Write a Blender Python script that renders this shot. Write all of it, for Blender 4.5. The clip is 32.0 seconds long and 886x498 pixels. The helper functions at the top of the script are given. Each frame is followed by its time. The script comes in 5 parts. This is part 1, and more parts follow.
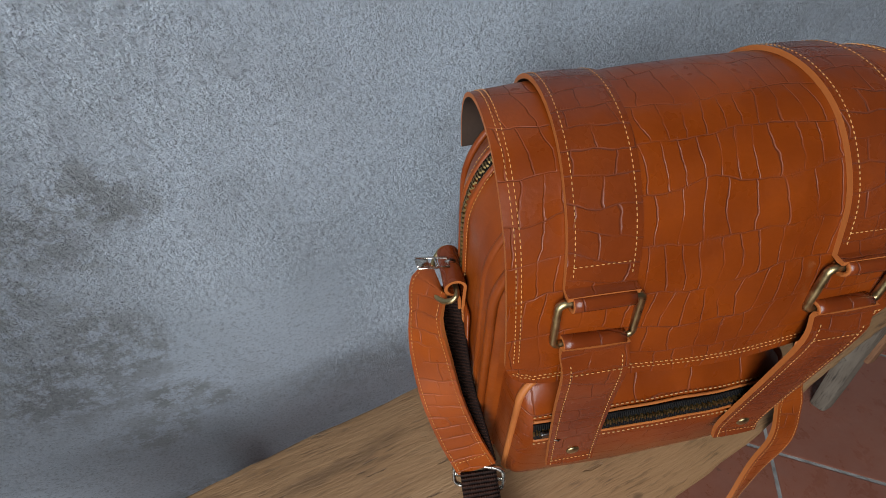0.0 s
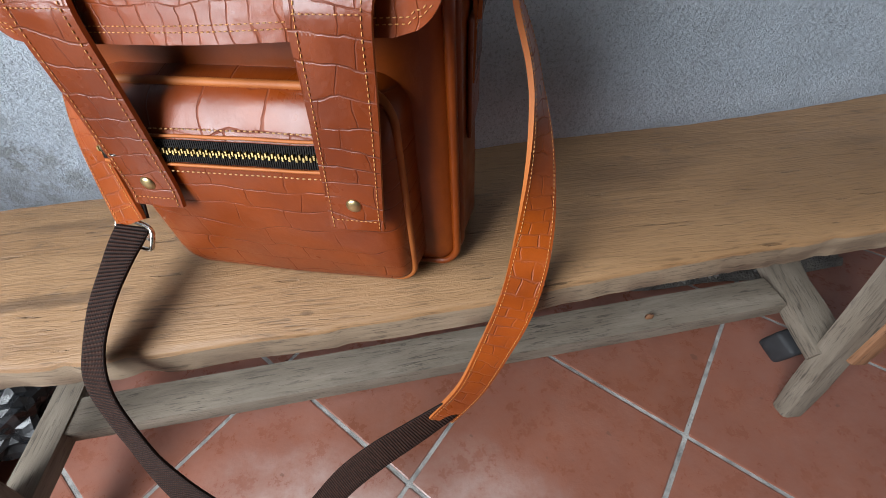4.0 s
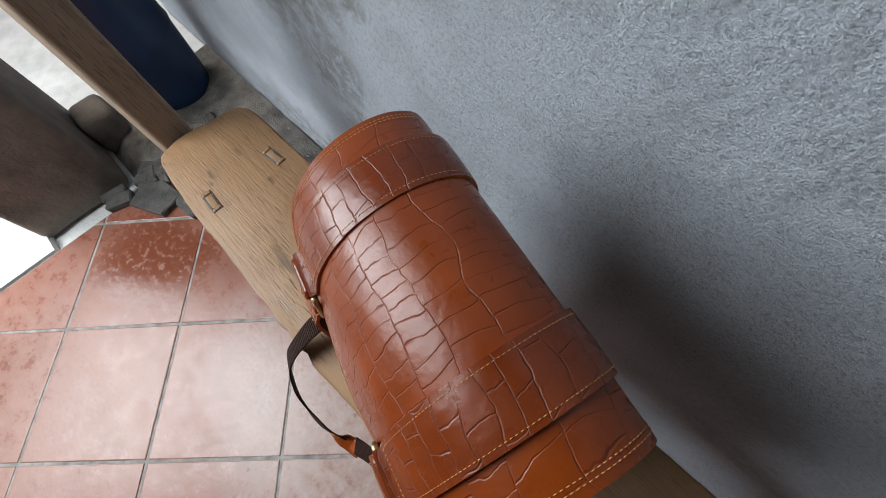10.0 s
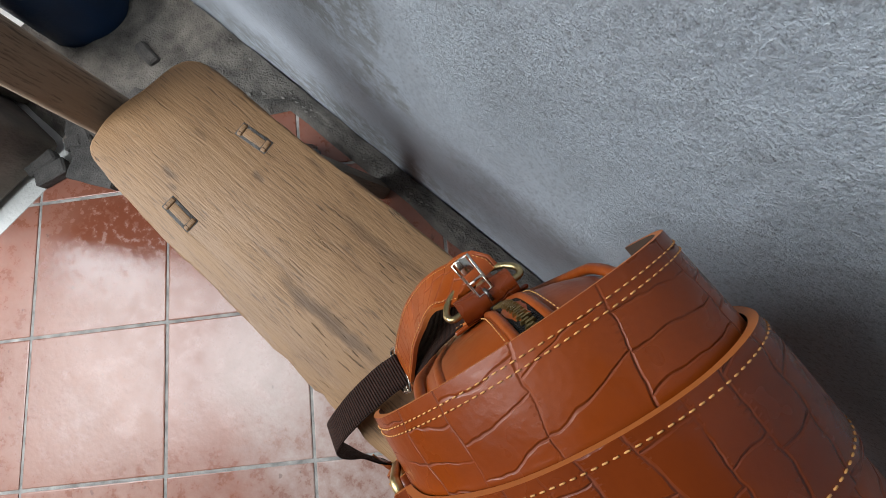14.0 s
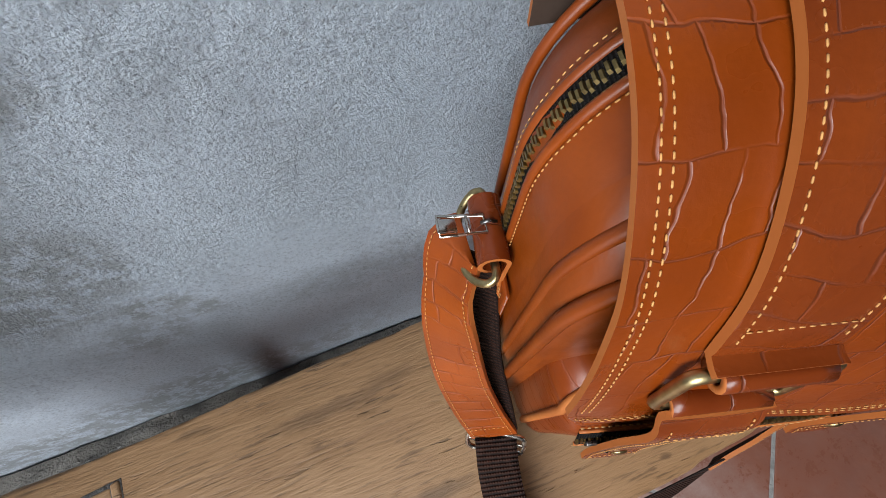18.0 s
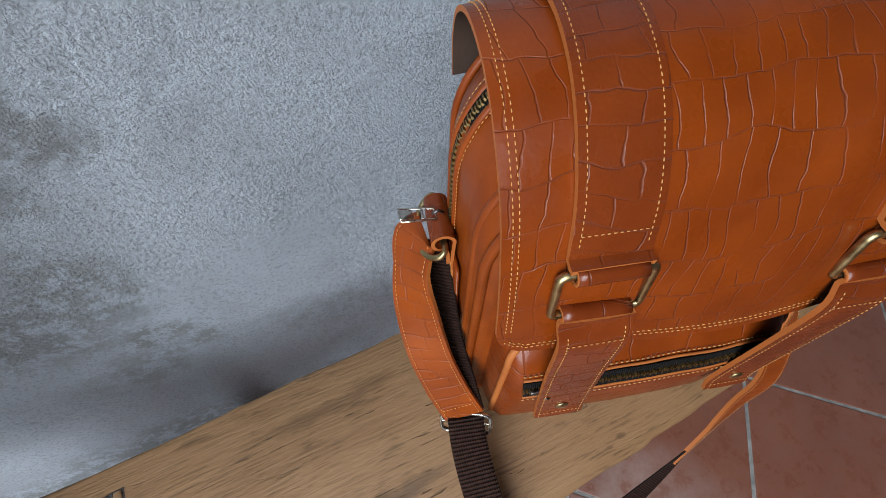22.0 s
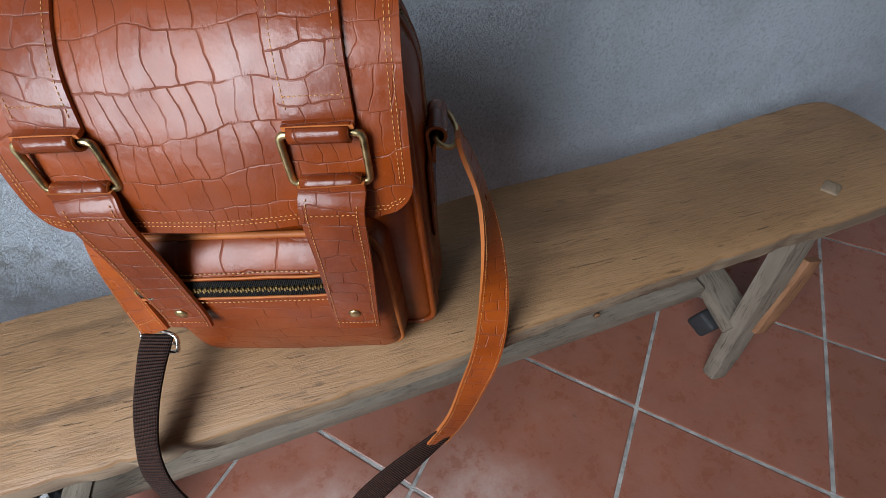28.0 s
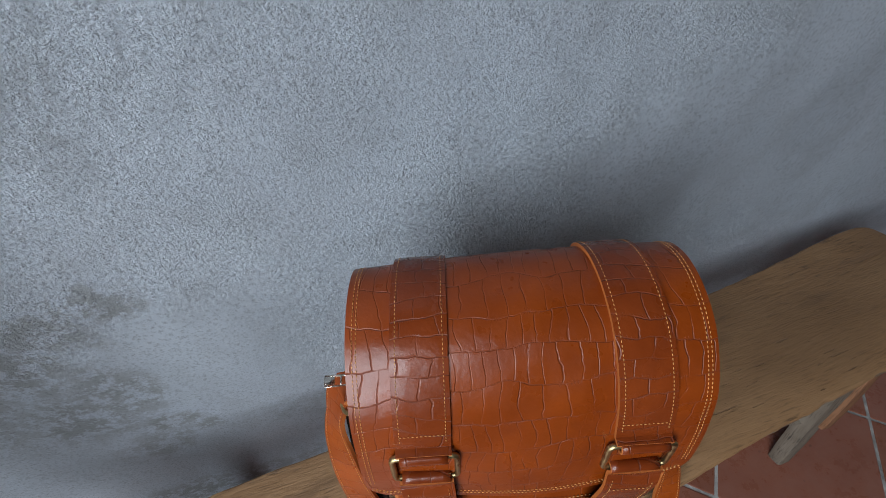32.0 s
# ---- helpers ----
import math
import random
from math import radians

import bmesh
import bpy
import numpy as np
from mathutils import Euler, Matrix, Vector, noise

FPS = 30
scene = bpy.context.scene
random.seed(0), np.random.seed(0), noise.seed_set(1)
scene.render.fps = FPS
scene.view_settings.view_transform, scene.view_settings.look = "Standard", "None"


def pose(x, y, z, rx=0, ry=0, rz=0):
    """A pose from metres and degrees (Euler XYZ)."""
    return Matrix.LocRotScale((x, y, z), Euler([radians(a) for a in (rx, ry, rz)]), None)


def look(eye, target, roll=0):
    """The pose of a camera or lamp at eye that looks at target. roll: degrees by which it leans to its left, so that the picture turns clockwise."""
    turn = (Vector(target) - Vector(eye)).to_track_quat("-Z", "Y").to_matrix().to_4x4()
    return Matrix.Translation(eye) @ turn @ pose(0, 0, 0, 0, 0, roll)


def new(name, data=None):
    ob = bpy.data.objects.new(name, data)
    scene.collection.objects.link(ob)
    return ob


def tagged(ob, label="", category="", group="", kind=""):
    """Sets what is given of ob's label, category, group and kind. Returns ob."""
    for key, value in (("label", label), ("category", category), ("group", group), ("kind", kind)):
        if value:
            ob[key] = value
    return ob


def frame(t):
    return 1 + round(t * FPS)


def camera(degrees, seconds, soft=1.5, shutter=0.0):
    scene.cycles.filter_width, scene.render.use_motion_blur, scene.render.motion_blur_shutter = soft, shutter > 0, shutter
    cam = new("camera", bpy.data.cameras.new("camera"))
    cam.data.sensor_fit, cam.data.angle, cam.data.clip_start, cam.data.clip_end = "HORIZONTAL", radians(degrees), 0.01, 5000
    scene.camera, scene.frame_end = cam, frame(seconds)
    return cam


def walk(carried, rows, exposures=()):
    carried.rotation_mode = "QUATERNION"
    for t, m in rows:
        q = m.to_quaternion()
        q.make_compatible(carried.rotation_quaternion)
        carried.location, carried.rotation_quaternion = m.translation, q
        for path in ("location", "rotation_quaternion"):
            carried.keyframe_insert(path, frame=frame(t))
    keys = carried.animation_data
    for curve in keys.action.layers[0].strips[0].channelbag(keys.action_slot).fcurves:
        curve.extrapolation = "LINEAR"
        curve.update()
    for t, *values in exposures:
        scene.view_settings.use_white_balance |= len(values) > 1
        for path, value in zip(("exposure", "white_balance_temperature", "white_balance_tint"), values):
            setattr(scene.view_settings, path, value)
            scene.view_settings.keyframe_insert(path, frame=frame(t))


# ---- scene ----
EXPOSURES = [(0.0, -0.44, 6350, 10), (2.0, -0.04, 6320, 10), (4.0, 0.46, 6300, 10), (7.0, 0.18, 6450, 10), (8.0, 0.08, 6480, 10), (9.0, 0.01, 6500, 10), (10.0, -0.25, 6500, 10), (12.0, -0.24, 6500, 10), (15.0, -0.19, 6500, 10), (18.0, -0.04, 6400, 10), (19.0, -0.15, 6340, 10), (20.0, -0.23, 6280, 10), (22.0, -0.24, 6260, 10), (23.0, -0.55, 6260, 10), (24.0, -0.54, 6300, 10), (25.0, -0.42, 6460, 10), (26.0, -0.25, 6400, 10), (29.0, 0.12, 6000, 10), (31.0, -0.36, 5860, 10), (32.0, -0.44, 6200, 10)]
SKY, SUN, DOOR = 0.045, 2.8, 62.0
SUN_FROM = (-0.3, -0.1, 2.1)
BAG_X, BAG_Y, BAG_TURN = -0.0355, -0.2720, -15.60
BAG_SIZE = (0.775, 0.815, 0.768)
cam = camera(95.32, 32.0, soft=0.4)
PATH = [
    (0, (-0.2156, -0.3163, 0.8075), (-0.0737, 0.0095, 0.4558), -1.51),
    (0.5, (-0.2529, -0.3262, 0.7434), (-0.0777, -0.0064, 0.4013), -0.92),
    (1, (-0.2704, -0.3479, 0.7021), (-0.0847, -0.0287, 0.3650), -0.92),
    (1.5, (-0.2620, -0.3985, 0.6392), (-0.0867, -0.0773, 0.2985), -1.89),
    (2, (-0.2342, -0.4588, 0.6443), (-0.0789, -0.1342, 0.2973), -3.50),
    (2.5, (-0.1498, -0.4700, 0.6216), (-0.0132, -0.1474, 0.2648), -1.83),
    (3, (-0.0747, -0.4864, 0.6457), (0.0337, -0.1612, 0.2817), -0.72),
    (3.5, (0.0154, -0.5012, 0.6447), (0.0808, -0.1667, 0.2789), -1.85),
    (4, (0.0725, -0.4801, 0.6591), (0.0962, -0.1450, 0.2888), -3.23),
    (4.5, (0.0871, -0.4473, 0.6856), (0.0843, -0.1187, 0.3087), -3.35),
    (6.5, (0.1225, -0.4307, 0.8225), (0.0496, -0.1099, 0.4460), -6.07),
    (7, (0.1272, -0.3827, 0.8328), (0.0402, -0.0786, 0.4455), -6.12),
    (7.5, (0.1318, -0.3437, 0.8635), (0.0361, -0.0620, 0.4616), -5.90),
    (8, (0.1016, -0.3196, 0.8765), (-0.0047, -0.0691, 0.4570), -5.97),
    (8.5, (0.0914, -0.2845, 0.8927), (-0.0333, -0.0827, 0.4525), -6.81),
    (9, (0.0984, -0.2369, 0.8930), (-0.0534, -0.0820, 0.4425), -9.25),
    (9.5, (0.0821, -0.2171, 0.8951), (-0.0939, -0.0944, 0.4434), -12.68),
    (10, (0.0697, -0.2164, 0.9167), (-0.1048, -0.1001, 0.4628), -12.06),
    (10.5, (0.0237, -0.2026, 0.8985), (-0.1418, -0.1034, 0.4372), -13.35),
    (11, (-0.0378, -0.1841, 0.8669), (-0.1830, -0.1046, 0.3950), -14.48),
    (11.5, (-0.0869, -0.1789, 0.8540), (-0.2111, -0.1137, 0.3741), -16.41),
    (12, (-0.1372, -0.1735, 0.8208), (-0.2349, -0.1251, 0.3328), -18.06),
    (12.5, (-0.1389, -0.1511, 0.8067), (-0.2178, -0.1132, 0.3145), -21.11),
    (13, (-0.1448, -0.1555, 0.8068), (-0.2162, -0.1206, 0.3131), -21.92),
    (13.5, (-0.1350, -0.1580, 0.8143), (-0.2076, -0.1227, 0.3209), -22.13),
    (14, (-0.1325, -0.1589, 0.8224), (-0.2133, -0.1097, 0.3314), -18.65),
    (14.5, (-0.1376, -0.1535, 0.8180), (-0.2089, -0.0787, 0.3288), -13.35),
    (15, (-0.1438, -0.1548, 0.8047), (-0.1854, -0.0564, 0.3162), -7.27),
    (15.5, (-0.1506, -0.1527, 0.8018), (-0.1571, -0.0292, 0.3174), -1.97),
    (17.5, (-0.1700, -0.1884, 0.7824), (-0.1034, -0.0180, 0.3171), 1.49),
    (18, (-0.1858, -0.2158, 0.7644), (-0.1081, -0.0174, 0.3121), -0.35),
    (18.5, (-0.2261, -0.2722, 0.7518), (-0.1109, -0.0445, 0.3218), -1.06),
    (19, (-0.3023, -0.3277, 0.7776), (-0.1391, -0.0853, 0.3719), -0.01),
    (19.5, (-0.3323, -0.3597, 0.7979), (-0.1472, -0.1132, 0.4042), 0.23),
    (20, (-0.3293, -0.3705, 0.7973), (-0.1386, -0.1261, 0.4051), 0.83),
    (20.5, (-0.3244, -0.3748, 0.7890), (-0.1374, -0.1315, 0.3942), 1.32),
    (21, (-0.2974, -0.3700, 0.7893), (-0.1252, -0.1238, 0.3896), 1.48),
    (21.5, (-0.2494, -0.3447, 0.8014), (-0.1040, -0.0956, 0.3930), 0.98),
    (22, (-0.1974, -0.2852, 0.7967), (-0.0797, -0.0307, 0.3828), -0.15),
    (22.5, (-0.1650, -0.2272, 0.8277), (-0.0635, 0.0390, 0.4168), -1.37),
    (23, (-0.1584, -0.2263, 0.8917), (-0.0490, 0.0461, 0.4870), -0.20),
    (23.5, (-0.1736, -0.2697, 0.8604), (-0.0488, 0.0032, 0.4604), -0.80),
    (24, (-0.2617, -0.3305, 0.7858), (-0.1131, -0.0644, 0.3894), -3.46),
    (24.5, (-0.3581, -0.3394, 0.7552), (-0.2012, -0.0802, 0.3575), -9.80),
    (25, (-0.3543, -0.3824, 0.7315), (-0.1990, -0.1161, 0.3378), -19.90),
    (25.5, (-0.2517, -0.4739, 0.7135), (-0.0954, -0.1974, 0.3273), -24.28),
    (26, (-0.1696, -0.5010, 0.7157), (-0.0247, -0.2249, 0.3248), -17.87),
    (26.5, (-0.0713, -0.4941, 0.7491), (0.0577, -0.2102, 0.3582), -9.71),
    (28.5, (0.0756, -0.4652, 0.7687), (0.1338, -0.1530, 0.3825), -4.64),
    (29, (0.0032, -0.4658, 0.7316), (0.0768, -0.1608, 0.3424), -2.43),
    (29.5, (-0.1113, -0.4470, 0.7304), (-0.0251, -0.1505, 0.3371), -0.58),
    (30, (-0.2361, -0.4011, 0.7575), (-0.1307, -0.0978, 0.3742), 0.17),
    (30.5, (-0.2815, -0.3594, 0.8097), (-0.1618, -0.0544, 0.4319), 0.56),
    (31, (-0.2743, -0.3489, 0.8666), (-0.1529, -0.0380, 0.4943), -0.99),
    (31.5, (-0.1979, -0.3358, 0.9143), (-0.0859, -0.0180, 0.5449), -2.68),
    (32, (-0.0952, -0.3149, 0.9428), (-0.0015, 0.0062, 0.5712), -3.23),
]
walk(cam, [(t, look(eye, target, roll)) for t, eye, target, roll in PATH], EXPOSURES)

# ---- world and light ----
world = bpy.data.worlds.new("sky")
scene.world = world
world.use_nodes = True
wn = world.node_tree
sky = wn.nodes.new("ShaderNodeTexSky")
sky.sky_type = "NISHITA"
sky.sun_disc = False
sky.sun_elevation = radians(79)
sky.sun_rotation = radians(-108)
wn.links.new(sky.outputs[0], wn.nodes["Background"].inputs[0])
wn.nodes["Background"].inputs[1].default_value = SKY

sun_data = bpy.data.lights.new("sun", "SUN")
sun_data.energy = SUN
sun_data.angle = radians(8)
sun_data.color = (1.0, 0.97, 0.93)
sun = new("sun", sun_data)
sun.matrix_world = look(SUN_FROM, (0, 0, 0.4))

door_data = bpy.data.lights.new("doorway_daylight", "AREA")
door_data.shape = "RECTANGLE"
door_data.size, door_data.size_y = 0.95, 1.40
door_data.energy = DOOR
door_data.color = (0.90, 0.96, 1.0)
door_lamp = new("doorway_daylight", door_data)
door_lamp.matrix_world = look((-1.10, -1.16, 1.40), (-0.1, -0.30, 0.5))

# ---- materials ----


def mat(name, rough=0.6, metal=0.0, colour=(0.5, 0.5, 0.5)):
    m = bpy.data.materials.new(name)
    m.use_nodes = True
    b = m.node_tree.nodes["Principled BSDF"]
    b.inputs["Base Color"].default_value = (*colour, 1)
    b.inputs["Roughness"].default_value = rough
    b.inputs["Metallic"].default_value = metal
    return m, m.node_tree, b


def coords(nt, kind="Object", scale=(1, 1, 1)):
    tc = nt.nodes.new("ShaderNodeTexCoord")
    mp = nt.nodes.new("ShaderNodeMapping")
    mp.inputs["Scale"].default_value = scale
    nt.links.new(tc.outputs[kind], mp.inputs[0])
    return mp.outputs[0]


def geo_position(nt, scale=(1, 1, 1)):
    g = nt.nodes.new("ShaderNodeNewGeometry")
    mp = nt.nodes.new("ShaderNodeMapping")
    mp.inputs["Scale"].default_value = scale
    nt.links.new(g.outputs["Position"], mp.inputs[0])
    return mp.outputs[0]


def noise_tex(nt, vec, scale, detail=4.0, rough=0.55, warp=0.0):
    n = nt.nodes.new("ShaderNodeTexNoise")
    n.inputs["Scale"].default_value = scale
    n.inputs["Detail"].default_value = detail
    n.inputs["Roughness"].default_value = rough
    n.inputs["Distortion"].default_value = warp
    nt.links.new(vec, n.inputs["Vector"])
    return n


def ramp(nt, fac, stops):
    r = nt.nodes.new("ShaderNodeValToRGB")
    e = r.color_ramp.elements
    while len(e) < len(stops):
        e.new(0.5)
    for k, (p, c) in enumerate(stops):
        e[k].position = p
        e[k].color = (*c, 1) if len(c) == 3 else c
    nt.links.new(fac, r.inputs[0])
    return r.outputs[0]


def grey(v):
    return (v, v, v)


def mix(nt, fac, a, b, blend="MIX"):
    m = nt.nodes.new("ShaderNodeMix")
    m.data_type = "RGBA"
    m.blend_type = blend
    for sock, v in ((m.inputs[0], fac), (m.inputs[6], a), (m.inputs[7], b)):
        if isinstance(v, (int, float)):
            sock.default_value = v
        elif isinstance(v, tuple):
            sock.default_value = (*v, 1)
        else:
            nt.links.new(v, sock)
    return m.outputs[2]


def calc(nt, op, a, b=None, c=None):
    m = nt.nodes.new("ShaderNodeMath")
    m.operation = op
    for k, v in enumerate((a, b, c)):
        if v is None:
            continue
        if isinstance(v, (int, float)):
            m.inputs[k].default_value = v
        else:
            nt.links.new(v, m.inputs[k])
    return m.outputs[0]


def bump(nt, height, strength, distance, normal=None):
    b = nt.nodes.new("ShaderNodeBump")
    b.inputs["Strength"].default_value = strength
    b.inputs["Distance"].default_value = distance
    nt.links.new(height, b.inputs["Height"])
    if normal is not None:
        nt.links.new(normal, b.inputs["Normal"])
    return b.outputs[0]


def warped(nt, vec, scale, amount):
    n = noise_tex(nt, vec, scale, 2.0)
    a = nt.nodes.new("ShaderNodeVectorMath")
    a.operation = "SUBTRACT"
    nt.links.new(n.outputs["Color"], a.inputs[0])
    a.inputs[1].default_value = (0.5, 0.5, 0.5)
    s = nt.nodes.new("ShaderNodeVectorMath")
    s.operation = "SCALE"
    nt.links.new(a.outputs[0], s.inputs[0])
    s.inputs["Scale"].default_value = amount
    t = nt.nodes.new("ShaderNodeVectorMath")
    t.operation = "ADD"
    nt.links.new(vec, t.inputs[0])
    nt.links.new(s.outputs[0], t.inputs[1])
    return t.outputs[0]


def leather(name, light, dark, row=0.021, cell=0.013, emboss=1.0, rough=0.3, line_width=0.00055, ink=0.36):
    """Vegetable-tanned leather; with emboss, a crocodile pattern of scale rows pressed into it."""
    m, nt, b = mat(name, rough)
    uv = coords(nt, "UV")
    big = noise_tex(nt, uv, 14.0, 3.0)
    fine = noise_tex(nt, uv, 1400.0, 3.0, 0.6)
    pores = noise_tex(nt, uv, 420.0, 3.0, 0.6)
    base = mix(nt, ramp(nt, big.outputs["Fac"], [(0.32, grey(0)), (0.68, grey(1))]), dark, light)
    base = mix(nt, ramp(nt, pores.outputs["Fac"], [(0.3, grey(0.22)), (0.6, grey(0))]), base, dark)
    normal = line = None
    if emboss:
        w = warped(nt, uv, 9.0, 0.046)
        w = warped(nt, w, 60.0, 0.0060)
        br = nt.nodes.new("ShaderNodeTexBrick")
        br.offset, br.offset_frequency, br.squash, br.squash_frequency = 0.41, 2, 1.35, 3
        br.inputs["Scale"].default_value = 1.0
        br.inputs["Mortar Size"].default_value = line_width
        br.inputs["Mortar Smooth"].default_value = 1.0
        br.inputs["Brick Width"].default_value = cell
        br.inputs["Row Height"].default_value = row
        nt.links.new(w, br.inputs["Vector"])
        # some creases fade out
        fade = noise_tex(nt, uv, 34.0, 2.0)
        crease = calc(nt, "MULTIPLY", br.outputs["Fac"], ramp(nt, fade.outputs["Fac"], [(0.37, grey(0.15)), (0.58, grey(1))]))
        # fine serration beside the creases
        br2 = nt.nodes.new("ShaderNodeTexBrick")
        br2.offset, br2.squash = 0.3, 1.0
        br2.inputs["Scale"].default_value = 1.0
        br2.inputs["Mortar Size"].default_value = 0.0028
        br2.inputs["Mortar Smooth"].default_value = 1.0
        br2.inputs["Brick Width"].default_value = 50.0
        br2.inputs["Row Height"].default_value = row
        nt.links.new(w, br2.inputs["Vector"])
        teeth = nt.nodes.new("ShaderNodeTexWave")
        teeth.bands_direction = "X"
        teeth.inputs["Scale"].default_value = 130.0
        teeth.inputs["Distortion"].default_value = 1.5
        nt.links.new(w, teeth.inputs["Vector"])
        serr = calc(nt, "MULTIPLY", br2.outputs["Fac"], calc(nt, "GREATER_THAN", teeth.outputs["Fac"], 0.8))
        serr = calc(nt, "MULTIPLY", serr, ramp(nt, noise_tex(nt, uv, 60.0, 2.0).outputs["Fac"], [(0.5, grey(0)), (0.62, grey(0.5))]))
        line = calc(nt, "MAXIMUM", crease, serr)
        base = mix(nt, calc(nt, "MULTIPLY", line, ink), base, tuple(v * 0.5 for v in dark))
        height = calc(nt, "SUBTRACT", 1.0, line)
        normal = bump(nt, height, 0.62 * emboss, 0.0008)
    soft = noise_tex(nt, uv, 55.0, 3.0)
    normal = bump(nt, soft.outputs["Fac"], 0.16, 0.004, normal)
    normal = bump(nt, fine.outputs["Fac"], 0.10, 0.0004, normal)
    nt.links.new(normal, b.inputs["Normal"])
    nt.links.new(base, b.inputs["Base Color"])
    r = noise_tex(nt, uv, 30.0, 3.0)
    gloss = ramp(nt, r.outputs["Fac"], [(0.3, grey(rough - 0.05)), (0.7, grey(rough + 0.12))])
    if line:
        gloss = mix(nt, line, gloss, grey(0.75))
    nt.links.new(gloss, b.inputs["Roughness"])
    b.inputs["Specular IOR Level"].default_value = 0.38
    b.inputs["Coat Weight"].default_value = 0.05
    b.inputs["Coat Roughness"].default_value = 0.28
    return m


TAN_L, TAN_D = (0.225, 0.040, 0.0030), (0.150, 0.024, 0.0017)
leather_flap = leather("leather_tan_embossed", TAN_L, TAN_D, 0.031, 0.0135, 1.0, 0.28, 0.0008, 0.34)
leather_pocket = leather("leather_tan_long_scales", TAN_L, TAN_D, 0.024, 0.048, 1.0, 0.31, 0.0011, 0.34)
leather_strap = leather("leather_brown_embossed", (0.185, 0.034, 0.0055), (0.115, 0.019, 0.0035), 0.0165, 0.0265, 1.0, 0.22, 0.0009, 0.28)
leather_long = leather("leather_strap_embossed", (0.31, 0.060, 0.005), (0.20, 0.035, 0.003), 0.0145, 0.0215, 1.0, 0.30, 0.0013, 0.3)
leather_plain = leather("leather_tan_smooth", (0.255, 0.049, 0.0034), (0.165, 0.029, 0.002), emboss=0, rough=0.34)
leather_edge = leather("leather_raw_edge", (0.44, 0.135, 0.026), (0.32, 0.085, 0.016), emboss=0, rough=0.6)
leather_inner = leather("leather_flesh_side", (0.045, 0.024, 0.014), (0.025, 0.013, 0.008), emboss=0, rough=0.8)


def plain(name, colour, rough, metal=0.0, vary=0.25, scale=60.0, relief=0.15, depth=0.001):
    m, nt, b = mat(name, rough, metal, colour)
    v = coords(nt)
    n = noise_tex(nt, v, scale, 5.0)
    f = noise_tex(nt, v, scale * 9, 3.0)
    nt.links.new(mix(nt, ramp(nt, n.outputs["Fac"], [(0.3, grey(0)), (0.7, grey(1))]), tuple(c * (1 - vary) for c in colour), tuple(min(1, c * (1 + vary * 0.6)) for c in colour)), b.inputs["Base Color"])
    nt.links.new(ramp(nt, n.outputs["Fac"], [(0.3, grey(max(0.05, rough - 0.08))), (0.7, grey(min(1, rough + 0.12)))]), b.inputs["Roughness"])
    nt.links.new(bump(nt, f.outputs["Fac"], relief, depth), b.inputs["Normal"])
    return m


thread = plain("waxed_thread", (0.58, 0.28, 0.085), 0.7)
thread_pale = plain("pale_thread", (0.50, 0.27, 0.105), 0.7)
brass = plain("antique_brass", (0.44, 0.34, 0.17), 0.34, 1.0, 0.35, 120, 0.1, 0.0004)
brass_teeth = plain("brass_teeth", (0.31, 0.22, 0.09), 0.4, 1.0, 0.3, 300, 0.1, 0.0003)
nickel = plain("nickel", (0.62, 0.58, 0.52), 0.22, 1.0, 0.2, 120, 0.08, 0.0003)
gunmetal = plain("dark_zip_metal", (0.17, 0.16, 0.15), 0.3, 1.0, 0.3, 150, 0.1, 0.0003)
rubber = plain("black_rubber", (0.02, 0.02, 0.022), 0.7)


def webbing(name, colour, pitch):
    m, nt, b = mat(name, 0.72, 0, colour)
    uv = coords(nt, "UV")
    rib = nt.nodes.new("ShaderNodeTexWave")
    rib.bands_direction = "Y"
    rib.inputs["Scale"].default_value = 0.314 / pitch
    rib.inputs["Distortion"].default_value = 0.35
    rib.inputs["Detail"].default_value = 1.0
    rib.inputs["Detail Scale"].default_value = 3.0
    nt.links.new(uv, rib.inputs["Vector"])
    warp = nt.nodes.new("ShaderNodeTexWave")
    warp.bands_direction = "X"
    warp.inputs["Scale"].default_value = 0.314 / (pitch * 0.7)
    nt.links.new(uv, warp.inputs["Vector"])
    h = calc(nt, "MULTIPLY", rib.outputs["Fac"], calc(nt, "MULTIPLY_ADD", warp.outputs["Fac"], 0.4, 0.6))
    dusty = noise_tex(nt, uv, 160.0, 3.0)
    c = mix(nt, h, tuple(v * 0.12 for v in colour), tuple(v * 1.35 for v in colour))
    c = mix(nt, ramp(nt, dusty.outputs["Fac"], [(0.45, grey(0)), (0.75, grey(0.4))]), c, tuple(v * 1.9 for v in colour))
    nt.links.new(c, b.inputs["Base Color"])
    b.inputs["Specular IOR Level"].default_value = 0.2
    nt.links.new(bump(nt, h, 1.0, 0.0020), b.inputs["Normal"])
    return m


web = webbing("brown_nylon_webbing", (0.040, 0.0155, 0.0095), 0.0036)
zip_tape = webbing("dark_zip_tape", (0.020, 0.017, 0.016), 0.0018)


